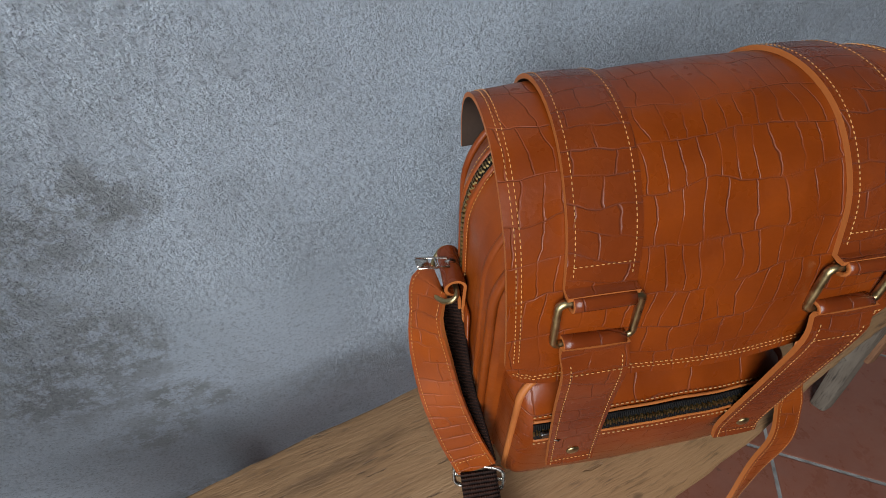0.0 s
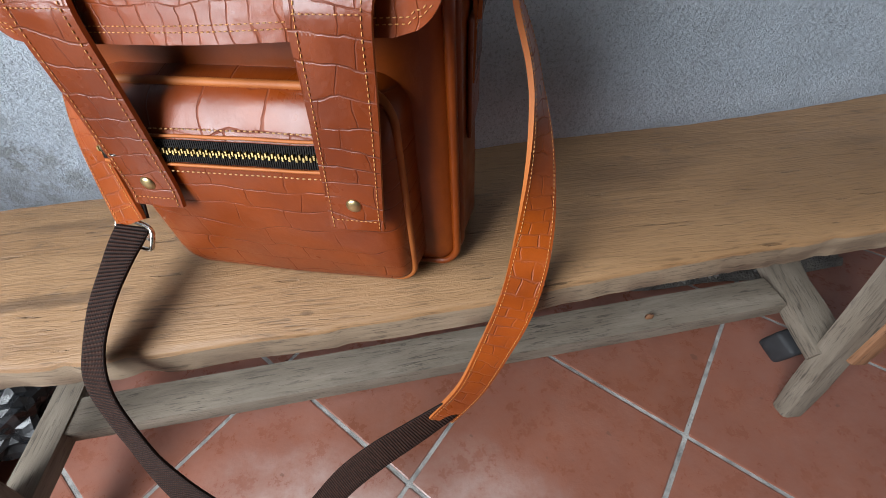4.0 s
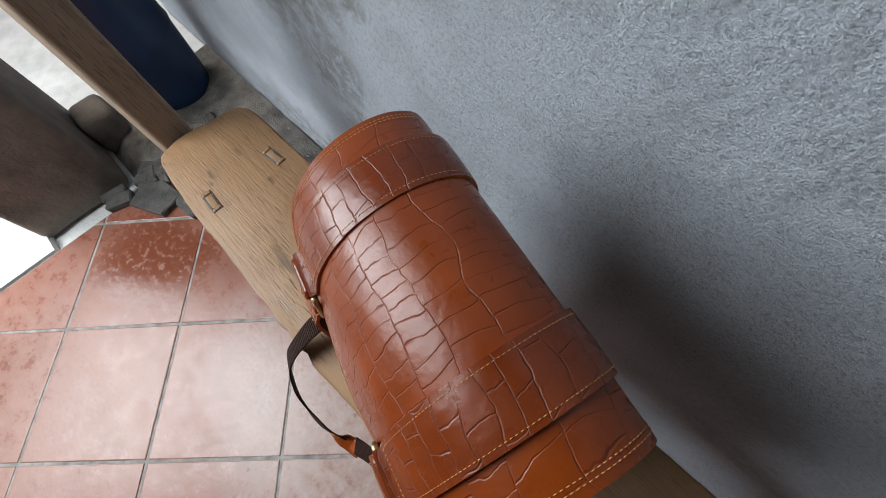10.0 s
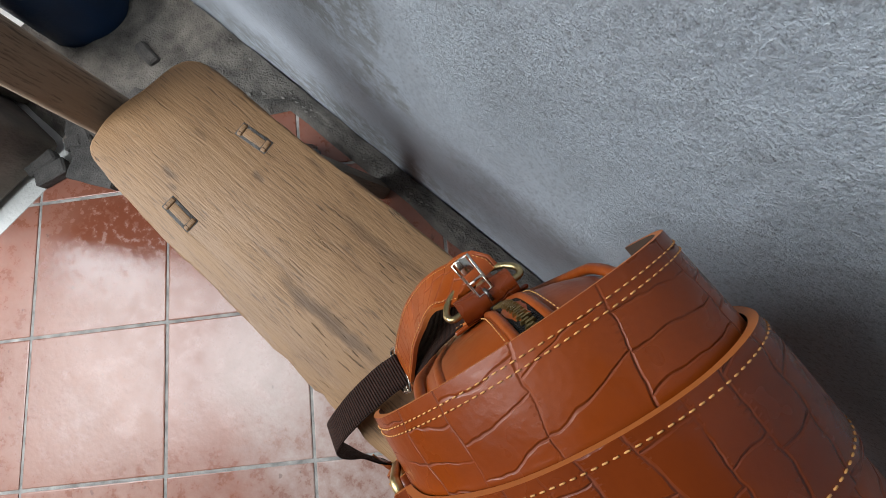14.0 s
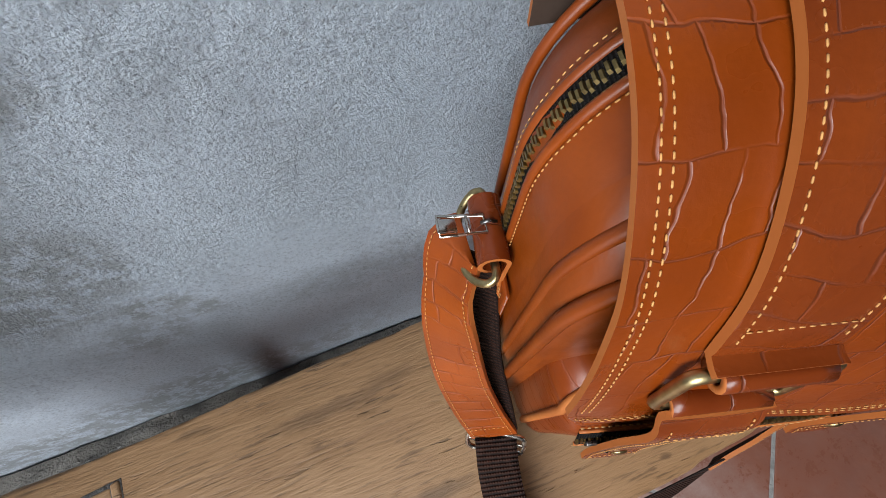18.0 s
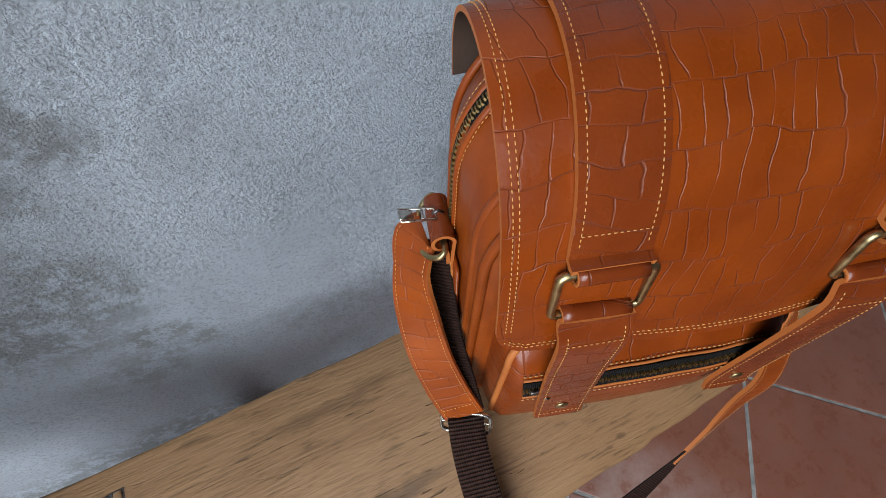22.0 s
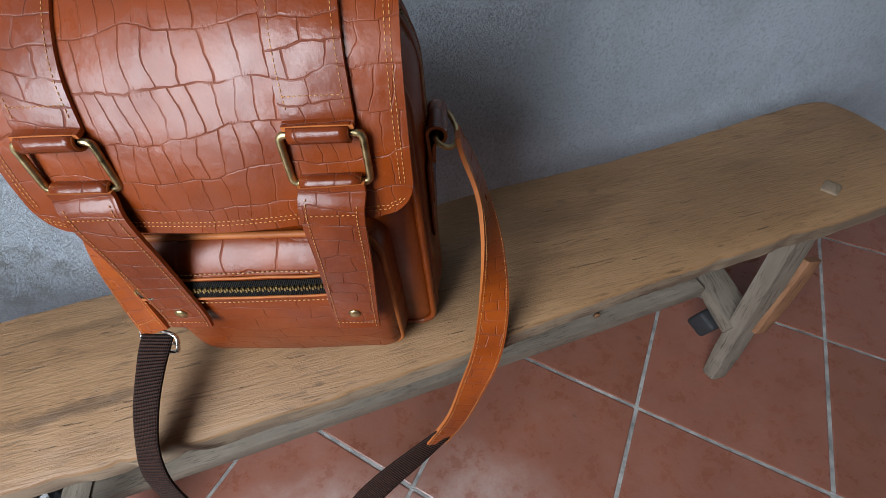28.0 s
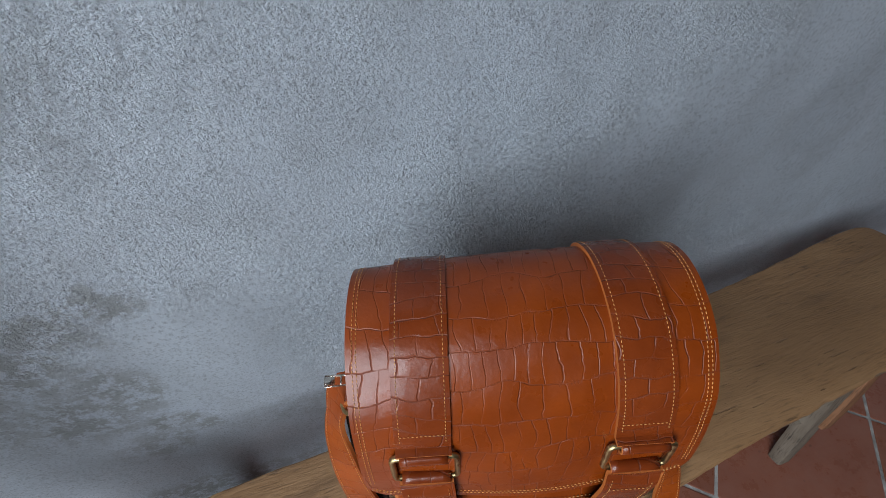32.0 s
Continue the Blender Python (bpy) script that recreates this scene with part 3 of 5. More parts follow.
def stitch(lines, pitch=0.0040, fill=0.66, r=0.0005):
    """Rows of thread stitches along the given lines, as short rounded bars."""
    verts, faces = [], []
    for line in lines:
        total = length(line)
        count = max(2, int(total / pitch))
        pts = even(line, count * 2 + 1)
        for i in range(count):
            a, b = pts[2 * i], pts[2 * i + 1]
            c = (a + b) / 2
            d = b - a
            if d.length < 1e-7:
                continue
            d = d.normalized() * pitch * fill / 2
            u = d.orthogonal().normalized() * r
            w = d.normalized().cross(u)
            k = len(verts)
            verts += [c - d] + [c - d * 0.6 + u * math.cos(q) + w * math.sin(q) for q in (0, 1.57, 3.14, 4.71)]
            verts += [c + d * 0.6 + u * math.cos(q) + w * math.sin(q) for q in (0, 1.57, 3.14, 4.71)] + [c + d]
            for j in range(4):
                m = (j + 1) % 4
                faces += [(k, k + 1 + m, k + 1 + j), (k + 1 + j, k + 1 + m, k + 5 + m, k + 5 + j), (k + 5 + j, k + 5 + m, k + 9)]
    me = bpy.data.meshes.new("stitching")
    me.from_pydata([tuple(v) for v in verts], [], faces)
    for p in me.polygons:
        p.use_smooth = True
    return me


def stitching(lines, parent, material=None, pitch=0.0038, r=0.0004):
    me = stitch(lines, pitch, 0.68, r)
    me.materials.append(material or thread)
    ob = new("stitching", me)
    ob.parent = parent
    tagged(ob, kind="stuff")
    return ob


def rounded_rect(x0, x1, z0, z1, r_low, r_high, count=12):
    """The outline of an upright rounded rectangle, from the middle of its foot round by its right side; (x, z) pairs."""
    pts = [((x0 + x1) / 2, z0)]
    for cx, cz, r, a0 in ((x1 - r_low, z0 + r_low, r_low, -90), (x1 - r_high, z1 - r_high, r_high, 0), (x0 + r_high, z1 - r_high, r_high, 90), (x0 + r_low, z0 + r_low, r_low, 180)):
        for k in range(count + 1):
            a = radians(a0 + 90 * k / count)
            pts.append((cx + r * math.cos(a), cz + r * math.sin(a)))
    return pts


# ---- the place: floor, walls, ceiling ----
def slab(name, lo, hi, material, label, bevel=0.0):
    size = [b - a for a, b in zip(lo, hi)]
    bm = box(size, [(a + b) / 2 for a, b in zip(lo, hi)], bevel)
    ob = link_mesh(name, bm, material, None, False)
    return tagged(ob, label, name.split("_")[0], kind="structure")


back_wall = bmesh.new()
WX0, WX1, WZ1 = -1.75, 3.05, 2.5
nx, nz = 190, 100
grid = [[back_wall.verts.new((WX0 + (WX1 - WX0) * i / nx, 0.004 * noise.noise((i * 0.09, 0, j * 0.09)) + 0.002 * noise.noise((i * 0.31, 7, j * 0.31)), WZ1 * j / nz - 0.02)) for i in range(nx + 1)] for j in range(nz + 1)]
for j in range(nz):
    for i in range(nx):
        back_wall.faces.new((grid[j][i], grid[j][i + 1], grid[j + 1][i + 1], grid[j + 1][i]))
front = list(back_wall.faces)
ext = bmesh.ops.extrude_face_region(back_wall, geom=front)
for v in ext["geom"]:
    if isinstance(v, bmesh.types.BMVert):
        v.co.y = 0.16
tagged(link_mesh("wall_back", back_wall, wall_mat), "rough blue-grey plastered wall with damp stains, behind the bench", "wall", kind="structure")
slab("wall_right", (2.90, -2.9, -0.02), (3.05, 0, 2.5), white_wall, "whitewashed wall closing the room at its far end")
# next two walls are out of view, added to block and absorb fill light
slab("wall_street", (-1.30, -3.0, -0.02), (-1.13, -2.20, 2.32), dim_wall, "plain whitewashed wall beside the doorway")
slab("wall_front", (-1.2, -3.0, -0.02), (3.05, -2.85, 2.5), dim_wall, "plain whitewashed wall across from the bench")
# ceiling is out of view, added dark to hold back light from above
slab("ceiling", (-1.45, -3.0, 2.5), (3.05, 0.16, 2.6), dim_ceiling, "dark boarded ceiling")
# lintel is out of view, added at a height that clears the door lamp
slab("wall_left", (-1.40, -2.85, 2.32), (-1.12, 0, 2.5), concrete, "stained concrete lintel over the doorway")
floor_bed = slab("floor", (-1.056, -2.85, -0.06), (2.90, 0.0, -0.0018), grout, "terracotta tiles laid diagonally in pale lime joints")
ground = slab("ground", (-40, -40, -0.4), (-1.056, 40, -0.03), pale_concrete, "pale concrete yard outside the doorway")
slab("step", (-1.34, -2.85, -0.03), (-1.072, -0.72, -0.004), pale_concrete, "pale concrete threshold of the doorway")

# pillar at the doorway
pil = box((0.34, 0.27, 2.36), (-1.30, -0.595, 1.155), 0.02, 3)
bmesh.ops.subdivide_edges(pil, edges=pil.edges[:], cuts=3, use_grid_fill=True)
for v in pil.verts:
    v.co += Vector([0.008 * noise.noise(v.co * 7 + Vector((k * 9, 0, 0))) for k in range(3)])
tagged(link_mesh("pillar", pil, concrete), "brown stained concrete pillar beside the doorway", "pillar", kind="structure")
tagged(link_mesh("wall_low", box((0.12, 0.10, 0.13), (-1.34, -0.41, 0.035), 0.02), concrete), "low dark concrete kerb under the gap", "kerb", kind="structure")

# ---- bench ----
bench = root("bench", pose(0, 0, 0), "weathered wooden plank bench with splayed legs against the wall", "bench")
TOP = 0.396


def plank_outline():
    front = [(-0.618, -0.280), (-0.600, -0.300), (-0.50, -0.309), (-0.319, -0.312), (-0.17, -0.315), (-0.04, -0.311), (0.10, -0.305), (0.243, -0.289), (0.42, -0.277), (0.60, -0.269), (0.70, -0.264), (0.778, -0.258)]
    back = [(0.798, -0.240), (0.802, -0.15), (0.795, -0.082), (0.766, -0.056), (0.66, -0.061), (0.50, -0.078), (0.30, -0.087), (0.17, -0.090), (-0.12, -0.113), (-0.30, -0.118), (-0.42, -0.123), (-0.55, -0.124), (-0.590, -0.129), (-0.608, -0.150), (-0.615, -0.20), (-0.623, -0.245)]
    pts = spline([(x, y, 0) for x, y in front + back], 361, True)[:-1]
    out = []
    for p in pts:
        d = 0.0012 * noise.noise((p.x * 40, p.y * 40, 3)) + 0.0022 * noise.noise((p.x * 9, p.y * 9, 1))
        chip = 0.0
        if p.y < -0.255:
            q = noise.noise((p.x * 47, 5.5, 0))
            chip = 0.007 * max(0.0, q - 0.30)
        out.append(Vector((p.x, p.y + d + chip, 0)))
    return out


outline = plank_outline()
bm = bmesh.new()
cy = -0.19


def shrunk(p, d):
    return Vector((p.x - d * (1 if p.x > 0.77 else -1 if p.x < -0.592 else 0), p.y - d * (1 if p.y > cy else -1), 0))


rings = []
for z, d in ((TOP, 0.0042), (TOP - 0.0016, 0.0014), (TOP - 0.005, 0.0), (TOP - 0.030, 0.001), (TOP - 0.034, 0.005)):
    rings.append([bm.verts.new((*(shrunk(p, d) + Vector((0, 0.0012 * noise.noise((p.x * 31, z * 300, p.y * 31)), 0)))[:2], z + (0.0012 * noise.noise((p.x * 17, p.y * 17, 2)) if z == TOP else 0))) for p in outline])
topf = bm.faces.new(rings[0])
bm.faces.new(rings[-1][::-1])
n = len(outline)
for r in range(len(rings) - 1):
    for i in range(n):
        f = bm.faces.new((rings[r][i], rings[r][(i + 1) % n], rings[r + 1][(i + 1) % n], rings[r + 1][i]))
        f.material_index = 1 if r > 1 else 0
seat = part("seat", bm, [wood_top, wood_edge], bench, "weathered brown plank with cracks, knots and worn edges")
sharp(seat, 40)


def beam(name, a, b, w, d, parent, material, twist=(0, 1, 0), taper=1.0, bevel=0.004, label=""):
    """A timber from a to b, w wide along twist and d deep."""
    a, b = Vector(a), Vector(b)
    t = b - a
    s = Vector(twist)
    s = (s - t.normalized() * s.dot(t.normalized())).normalized()
    q = t.normalized().cross(s)
    bm = bmesh.new()
    loops = []
    for k in range(7):
        f = k / 6
        c = a.lerp(b, f)
        g = 1 + (taper - 1) * f
        jig = [0.0018 * noise.noise((c.x * 12 + j * 5, c.y * 12, c.z * 12)) for j in range(4)]
        loops.append([bm.verts.new(c + s * (sx * w / 2 * g + jig[0]) + q * (sy * d / 2 * g + jig[1])) for sx, sy in ((-1, -1), (1, -1), (1, 1), (-1, 1))])
    for i in range(6):
        for k in range(4):
            bm.faces.new((loops[i][k], loops[i][(k + 1) % 4], loops[i + 1][(k + 1) % 4], loops[i + 1][k]))
    bm.faces.new(loops[0][::-1])
    bm.faces.new(loops[-1])
    long_edges = [e for e in bm.edges if abs((e.verts[0].co - e.verts[1].co).normalized().dot(t.normalized())) > 0.9 or len({f.normal.to_tuple(1) for f in e.link_faces}) > 1]
    bmesh.ops.bevel(bm, geom=long_edges, offset=bevel, segments=2, profile=0.5, affect="EDGES")
    # the mesh lies along its own x axis, so that the grain follows the timber
    m = Matrix((t.normalized(), s, q)).transposed().to_4x4()
    m.translation = a
    bmesh.ops.transform(bm, matrix=m.inverted(), verts=bm.verts)
    ob = part(name, bm, material, parent, label)
    ob.matrix_local = m
    return sharp(ob, 40)


UNDER = TOP - 0.032
beam("leg", (0.612, -0.300, 0.0), (0.632, -0.224, UNDER), 0.034, 0.026, bench, wood_grey, (1, 0, 0), 1.0, 0.006, "grey timber leg with a worn, muddy foot")
beam("leg", (0.650, -0.022, 0.0), (0.645, -0.112, UNDER), 0.040, 0.028, bench, wood_grey, (1, 0, 0), 1.0, 0.006)
beam("leg", (-0.440, -0.365, 0.0), (-0.458, -0.282, UNDER), 0.040, 0.030, bench, wood_grey, (1, 0, 0), 1.0, 0.006)
beam("leg", (-0.455, -0.062, 0.0), (-0.458, -0.157, UNDER), 0.040, 0.030, bench, wood_grey, (1, 0, 0), 1.0, 0.006)
beam("stretcher", (-0.462, -0.221, 0.100), (0.596, -0.171, 0.130), 0.052, 0.028, bench, wood_grey, (0, 1, 0), 1.0, 0.004, "long grey timber rail between the legs")
beam("cross_rail", (0.622, -0.272, 0.118), (0.645, -0.045, 0.150), 0.052, 0.026, bench, wood_grey, (1, 0, 0))
beam("cross_rail", (-0.446, -0.340, 0.105), (-0.456, -0.080, 0.105), 0.040, 0.026, bench, wood_grey, (1, 0, 0))
beam("brace", (0.637, -0.288, 0.130), (0.664, -0.255, 0.275), 0.026, 0.012, bench, wood_red, (1, 0, 0), 1.0, 0.003, "broken reddish board nailed beside the leg")

# tenon ends of the legs, wedged through the plank
for x, y, turn in ((-0.458, -0.157, 5), (-0.460, -0.277, -2)):
    ten = part("tenon", box((0.031, 0.0125, 0.012), (0, 0, 0), 0.002), wood_top, bench, "end grain of a leg wedged through the plank")
    ten.matrix_local = pose(x, y, TOP - 0.0052, 0, 0, turn)
    for dx in (-0.0185, 0.0185):
        wd = part("wedge", box((0.007, 0.0155, 0.015), (0, 0, 0), 0.002), wood_top, bench)
        wd.matrix_local = pose(x + dx * math.cos(radians(turn)), y + dx * math.sin(radians(turn)), TOP - 0.0052, 0, 4, turn + 3)
    gapm = part("joint_gap", box((0.047, 0.0180, 0.002), (0, 0, 0), 0.0008), soot, bench)
    gapm.matrix_local = pose(x, y, TOP - 0.0006, 0, 0, turn)
ten = part("tenon", box((0.026, 0.020, 0.010), (0, 0, 0), 0.003), wood_edge, bench, "worn end of a leg in the plank")
ten.matrix_local = pose(0.630, -0.222, TOP - 0.003, 0, 0, 30)

# ---- the leather bag ----
BAG = pose(BAG_X, BAG_Y, TOP + 0.001, 0, 0, BAG_TURN) @ Matrix.Diagonal((*BAG_SIZE, 1))
bag = root("leather_bag", BAG, "tan crocodile-embossed leather bag with flap, standing on the bench", "bag")
ACROSS = Vector((1, 0, 0))
XL, XR = -0.150, 0.164          # body sides
YF, YB = 0.058, 0.176           # body front and back
ZT = 0.394                      # body top


def at_outline(pts, y, grow=0.0):
    """An (x, z) outline at depth y, grown outwards."""
    cx, cz = (XL + XR) / 2, ZT / 2
    n = len(pts)
    out = []
    for i, (x, z) in enumerate(pts):
        a, b = pts[i - 1], pts[(i + 1) % n]
        t = Vector((b[0] - a[0], b[1] - a[1]))
        t.normalize()
        out.append(Vector((x + t.y * grow, y, z - t.x * grow)))
    return out


FLAP = [(0.186, 0.356), (0.187, 0.384), (0.177, 0.406), (0.151, 0.419), (0.118, 0.418), (0.084, 0.403), (0.054, 0.372), (0.036, 0.335), (0.023, 0.296), (0.011, 0.247)]


def under_flap(y):
    """The height of the flap's inner face at depth y."""
    pts = sorted(FLAP[2:])
    if y <= pts[0][0]:
        return pts[0][1]
    for (a, za), (b, zb) in zip(pts, pts[1:]):
        if y <= b:
            return za + (zb - za) * (y - a) / (b - a)
    return pts[-1][1] - (y - pts[-1][0]) * 1.2


def body_line_at(y):
    """The bag's outline at depth y: its top follows the flap down towards the front."""
    return rounded_rect(XL, XR, 0.0, min(ZT, under_flap(y) - 0.016), 0.026, 0.078, 14)


body_line = body_line_at(0.124)


def body_mesh():
    bm = bmesh.new()
    uvl = bm.loops.layers.uv.verify()
    prof = [(YF - 0.004, -0.019), (YF - 0.003, -0.012), (YF + 0.001, -0.003), (YF + 0.008, 0.0), (YF + 0.012, 0.0025), (YF + 0.03, 0.006), (YF + 0.066, 0.009), (YF + 0.092, 0.006), (YB - 0.012, 0.0), (YB - 0.003, -0.006), (YB, -0.020)]
    rings = []
    for y, g in prof:
        pts = at_outline(body_line_at(y), y, g)
        for p in pts:
            # the gusset sags and creases a little towards its foot
            k = 0.004 * noise.noise((p.x * 14, y * 25, p.z * 16))
            p.x += k * (1 if p.x > 0 else -1)
            p.z = max(p.z, 0.0)
            # the sides lean in towards the top
            p.x = p.x * (1 - 0.03 * p.z / ZT)
        rings.append([bm.verts.new(p) for p in pts])
    n = len(body_line)
    for r in range(len(rings) - 1):
        run = 0.0
        for i in range(n):
            a, b = rings[r][i], rings[r][(i + 1) % n]
            f = bm.faces.new((a, b, rings[r + 1][(i + 1) % n], rings[r + 1][i]))
            step = (b.co - a.co).length
            for lp, uv in zip(f.loops, ((run, prof[r][0]), (run + step, prof[r][0]), (run + step, prof[r + 1][0]), (run, prof[r + 1][0]))):
                lp[uvl].uv = uv
            run += step
    for ring in (rings[0], rings[-1]):
        f = bm.faces.new(ring)
        for lp in f.loops:
            lp[uvl].uv = (lp.vert.co.x, lp.vert.co.z)
    return bm


body = part("body", body_mesh(), leather_plain, bag, "smooth tan leather body and gusset")
sharp(body, 50)


def lean(p):
    p = Vector(p)
    p.x *= 1 - 0.03 * max(0, p.z) / ZT
    p.z = max(p.z, 0.0022)
    return p


for y, g, r in ((YF + 0.001, 0.0, 0.0042), (YF + 0.017, 0.0026, 0.0036), (YB - 0.004, 0.0, 0.0032)):
    part("piping", tube([lean(p) for p in at_outline(body_line_at(y), y, g)], r, 10, True), leather_plain, bag, "rolled leather piping along the seam")

# main zip round the gusset
ZY = 0.124
zip_line = [lean(p) for p in at_outline(body_line, ZY, 0.0094)]
zip_line = even(zip_line + [zip_line[0]], 500)
side_pts = [p for p in zip_line if p.z > 0.258]
zip_path = even(sorted(side_pts, key=lambda p: math.atan2(p.z - 0.2, p.x)), 90)


def outward(path):
    return [Vector((0, 1, 0))] * len(path)


part("zip_tape", strip(zip_path, outward(zip_path), 0.0095, 0.0012, 4), [zip_tape, zip_tape, zip_tape], bag, "dark zip tape round the gusset")


def zip_teeth(path, across, lift, width=0.0056, pitch=0.0026):
    total = length(path)
    count = int(total / pitch)
    pts = even(path, count)
    verts, faces = [], []
    for i, p in enumerate(pts):
        t = (pts[min(i + 1, count - 1)] - pts[max(i - 1, 0)]).normalized()
        s = (Vector(across) - t * Vector(across).dot(t)).normalized()
        nr = s.cross(t).normalized() * lift
        off = s * (0.0008 if i % 2 else -0.0008)
        k = len(verts)
        for a in (-1, 1):
            for b in (-1, 1):
                for c in (0, 1):
                    verts.append(p + nr * 0.4 + off + s * a * width / 2 * (0.75 if c else 1) + t * b * pitch * 0.34 * (0.8 if c else 1) + nr * c)
        faces += [tuple(k + j for j in q) for q in ((0, 1, 3, 2), (4, 6, 7, 5), (0, 4, 5, 1), (2, 3, 7, 6), (1, 5, 7, 3), (0, 2, 6, 4))]
    me = bpy.data.meshes.new("zip_teeth")
    me.from_pydata([tuple(v) for v in verts], [], faces)
    me.materials.append(brass_teeth)
    return me


def add_teeth(path, across, lift, parent, width=0.0056):
    ob = new("zip_teeth", zip_teeth(path, across, lift, width))
    ob.parent = parent
    return tagged(ob, "brass zip teeth", kind="stuff")


add_teeth(zip_path, (0, 1, 0), 0.0018 if zip_path[0].x > 0 else -0.0018, bag)
# folded leather lips beside the zip
for dy in (-0.0088, 0.0088):
    lip = [Vector((p.x, p.y + dy, p.z)) for p in zip_path]
    part("zip_lip", tube(lip, 0.0026, 8), leather_plain, bag)
stitching([[Vector((p.x * 1.004, p.y + dy, p.z + (0.0012 if p.z > 0.36 else 0))) for p in zip_path] for dy in (-0.0135, 0.0135)], bag)


def zip_pull(at, turn, parent, size=1.0):
    sl = part("zip_slider", box((0.013 * size, 0.010 * size, 0.005 * size), (0, 0, 0), 0.0012), gunmetal, parent, "dark metal zip slider")
    sl.matrix_local = at @ turn
    bm = tube([(0.004, 0, 0.004), (0.009, 0, 0.0065), (0.014, 0, 0.0035)], 0.0012 * size, 6)
    lk = part("zip_link", bm, gunmetal, sl)
    fr = bmesh.new()
    x0, x1, w = 0.011 * size, 0.040 * size, 0.0056 * size
    tube([(x0, -w, 0.003), (x1, -w * 1.1, 0.003), (x1, w * 1.1, 0.003), (x0, w, 0.003)], 0.0011 * size, 6, True, fr)
    tube([(x1 * 0.55, -w, 0.003), (x1 * 0.55, w, 0.003)], 0.0011 * size, 6, False, fr)
    box((0.012 * size, 0.009 * size, 0.0014), (x0 + 0.024 * size, 0, 0.003), 0.0005, 1, bm=fr)
    part("pull_tab", fr, nickel, sl, "polished metal pull tab")
    return sl


zl = min(zip_path, key=lambda p: (p - Vector((XL, ZY, 0.25))).length)
zip_pull(Matrix.Translation(zl + Vector((-0.004, 0, 0.002))), pose(0, 0, 0, 0, -14, 186), bag)

# front pocket
PX0, PX1, PZ = -0.131, 0.132, 0.214


def pocket_depth(x, z):
    r = 0.030
    qx = max(PX0 + r - x, x - PX1 + r, 0.0)
    qz = max(r - z, z - PZ + r, 0.0)
    d = r - math.hypot(qx, qz)
    if d <= 0:
        return None
    e = min(1.0, d / 0.017)
    round_edge = math.sqrt(max(0.0, 1 - (1 - e) ** 2))
    top = max(0.0, z - 0.15) / (PZ - 0.15)
    foot = max(0.0, 0.10 - z) / 0.10
    belly = 0.004 * math.cos((x - (PX0 + PX1) / 2) * 11)
    ripple = 0.0012 * noise.noise((x * 26, 3, z * 26))
    front = 0.006 + 0.030 * top ** 1.5 + 0.017 * foot ** 1.3 - belly + ripple
    return YF + 0.004 - (YF + 0.004 - front) * round_edge


def pocket_mesh():
    bm = bmesh.new()
    uvl = bm.loops.layers.uv.verify()
    line = rounded_rect(PX0, PX1, 0.001, PZ, 0.030, 0.030, 10)
    n = len(line)
    cx, cz = (PX0 + PX1) / 2, PZ / 2
    rings = []
    for inset in (0.0, 0.0008, 0.0025, 0.005, 0.008, 0.012, 0.017, 0.03, 0.05, 0.08, 0.10):
        f = inset / 0.106
        ring = []
        for x, z in line:
            px, pz = x + (cx - x) * f * (PZ / 2) / max(abs(cx - x), PZ / 2) * 1.0, z + (cz - z) * f
            d = pocket_depth(px, pz)
            ring.append(bm.verts.new((px, YF + 0.004 if d is None else d, pz)))
        rings.append(ring)
    for r in range(len(rings) - 1):
        for i in range(n):
            f = bm.faces.new((rings[r][i], rings[r][(i + 1) % n], rings[r + 1][(i + 1) % n], rings[r + 1][i]))
    bm.faces.new(rings[-1])
    for f in bm.faces:
        for lp in f.loops:
            lp[uvl].uv = (lp.vert.co.x, lp.vert.co.z * 1.05)
    return bm


part("front_pocket", pocket_mesh(), leather_pocket, bag, "tan embossed front pocket with rounded corners")


def on_pocket(x, z, lift=0.0):
    d = pocket_depth(x, z)
    return Vector((x, (YF if d is None else d) - lift, z))


pl = rounded_rect(PX0 + 0.006, PX1 - 0.006, 0.006, PZ - 0.006, 0.026, 0.026, 10)
part("piping", tube([on_pocket(x, z, 0.0005) for x, z in pl], 0.0034, 8, True), leather_edge, bag, "rolled leather piping round the pocket")
PZIP = 0.165
zx = [PX0 + 0.016 + (PX1 - PX0 - 0.032) * k / 40 for k in range(41)]
pzip = [on_pocket(x, PZIP + 0.004 * math.sin((x - PX0) * 9), 0.0008) for x in zx]
part("zip_tape", strip(pzip, Vector((0, 0.35, 1)), 0.0085, 0.0014, 4), [zip_tape] * 3, bag, "dark tape of the pocket zip")
add_teeth(pzip, (0, 0.35, 1), 0.0020 if (Vector((0, 0.35, 1)).cross(Vector((1, 0, 0)))).y < 0 else -0.0020, bag, 0.0046)
zip_pull(Matrix.Translation(pzip[1] + Vector((0.004, -0.003, 0))), pose(0, 0, 0, 90, 0, 0), bag, 0.75)
for dz in (-0.0105, 0.0105):
    line = [on_pocket(x, PZIP + dz + 0.004 * math.sin((x - PX0) * 9), 0.0008) for x in zx]
    part("zip_lip", tube(line, 0.0014, 6), leather_edge, bag)
stitching([[on_pocket(x, PZIP + dz + 0.004 * math.sin((x - PX0) * 9), 0.0015) for x in zx] for dz in (-0.0155, 0.0155)], bag, thread_pale, 0.0046, 0.0006)

# flap: from the back over the top and down the front
FX0, FX1 = -0.146, 0.166
flap_mid = spline([((FX0 + FX1) / 2, y, z) for y, z in FLAP], 96)
FL = length(flap_mid)


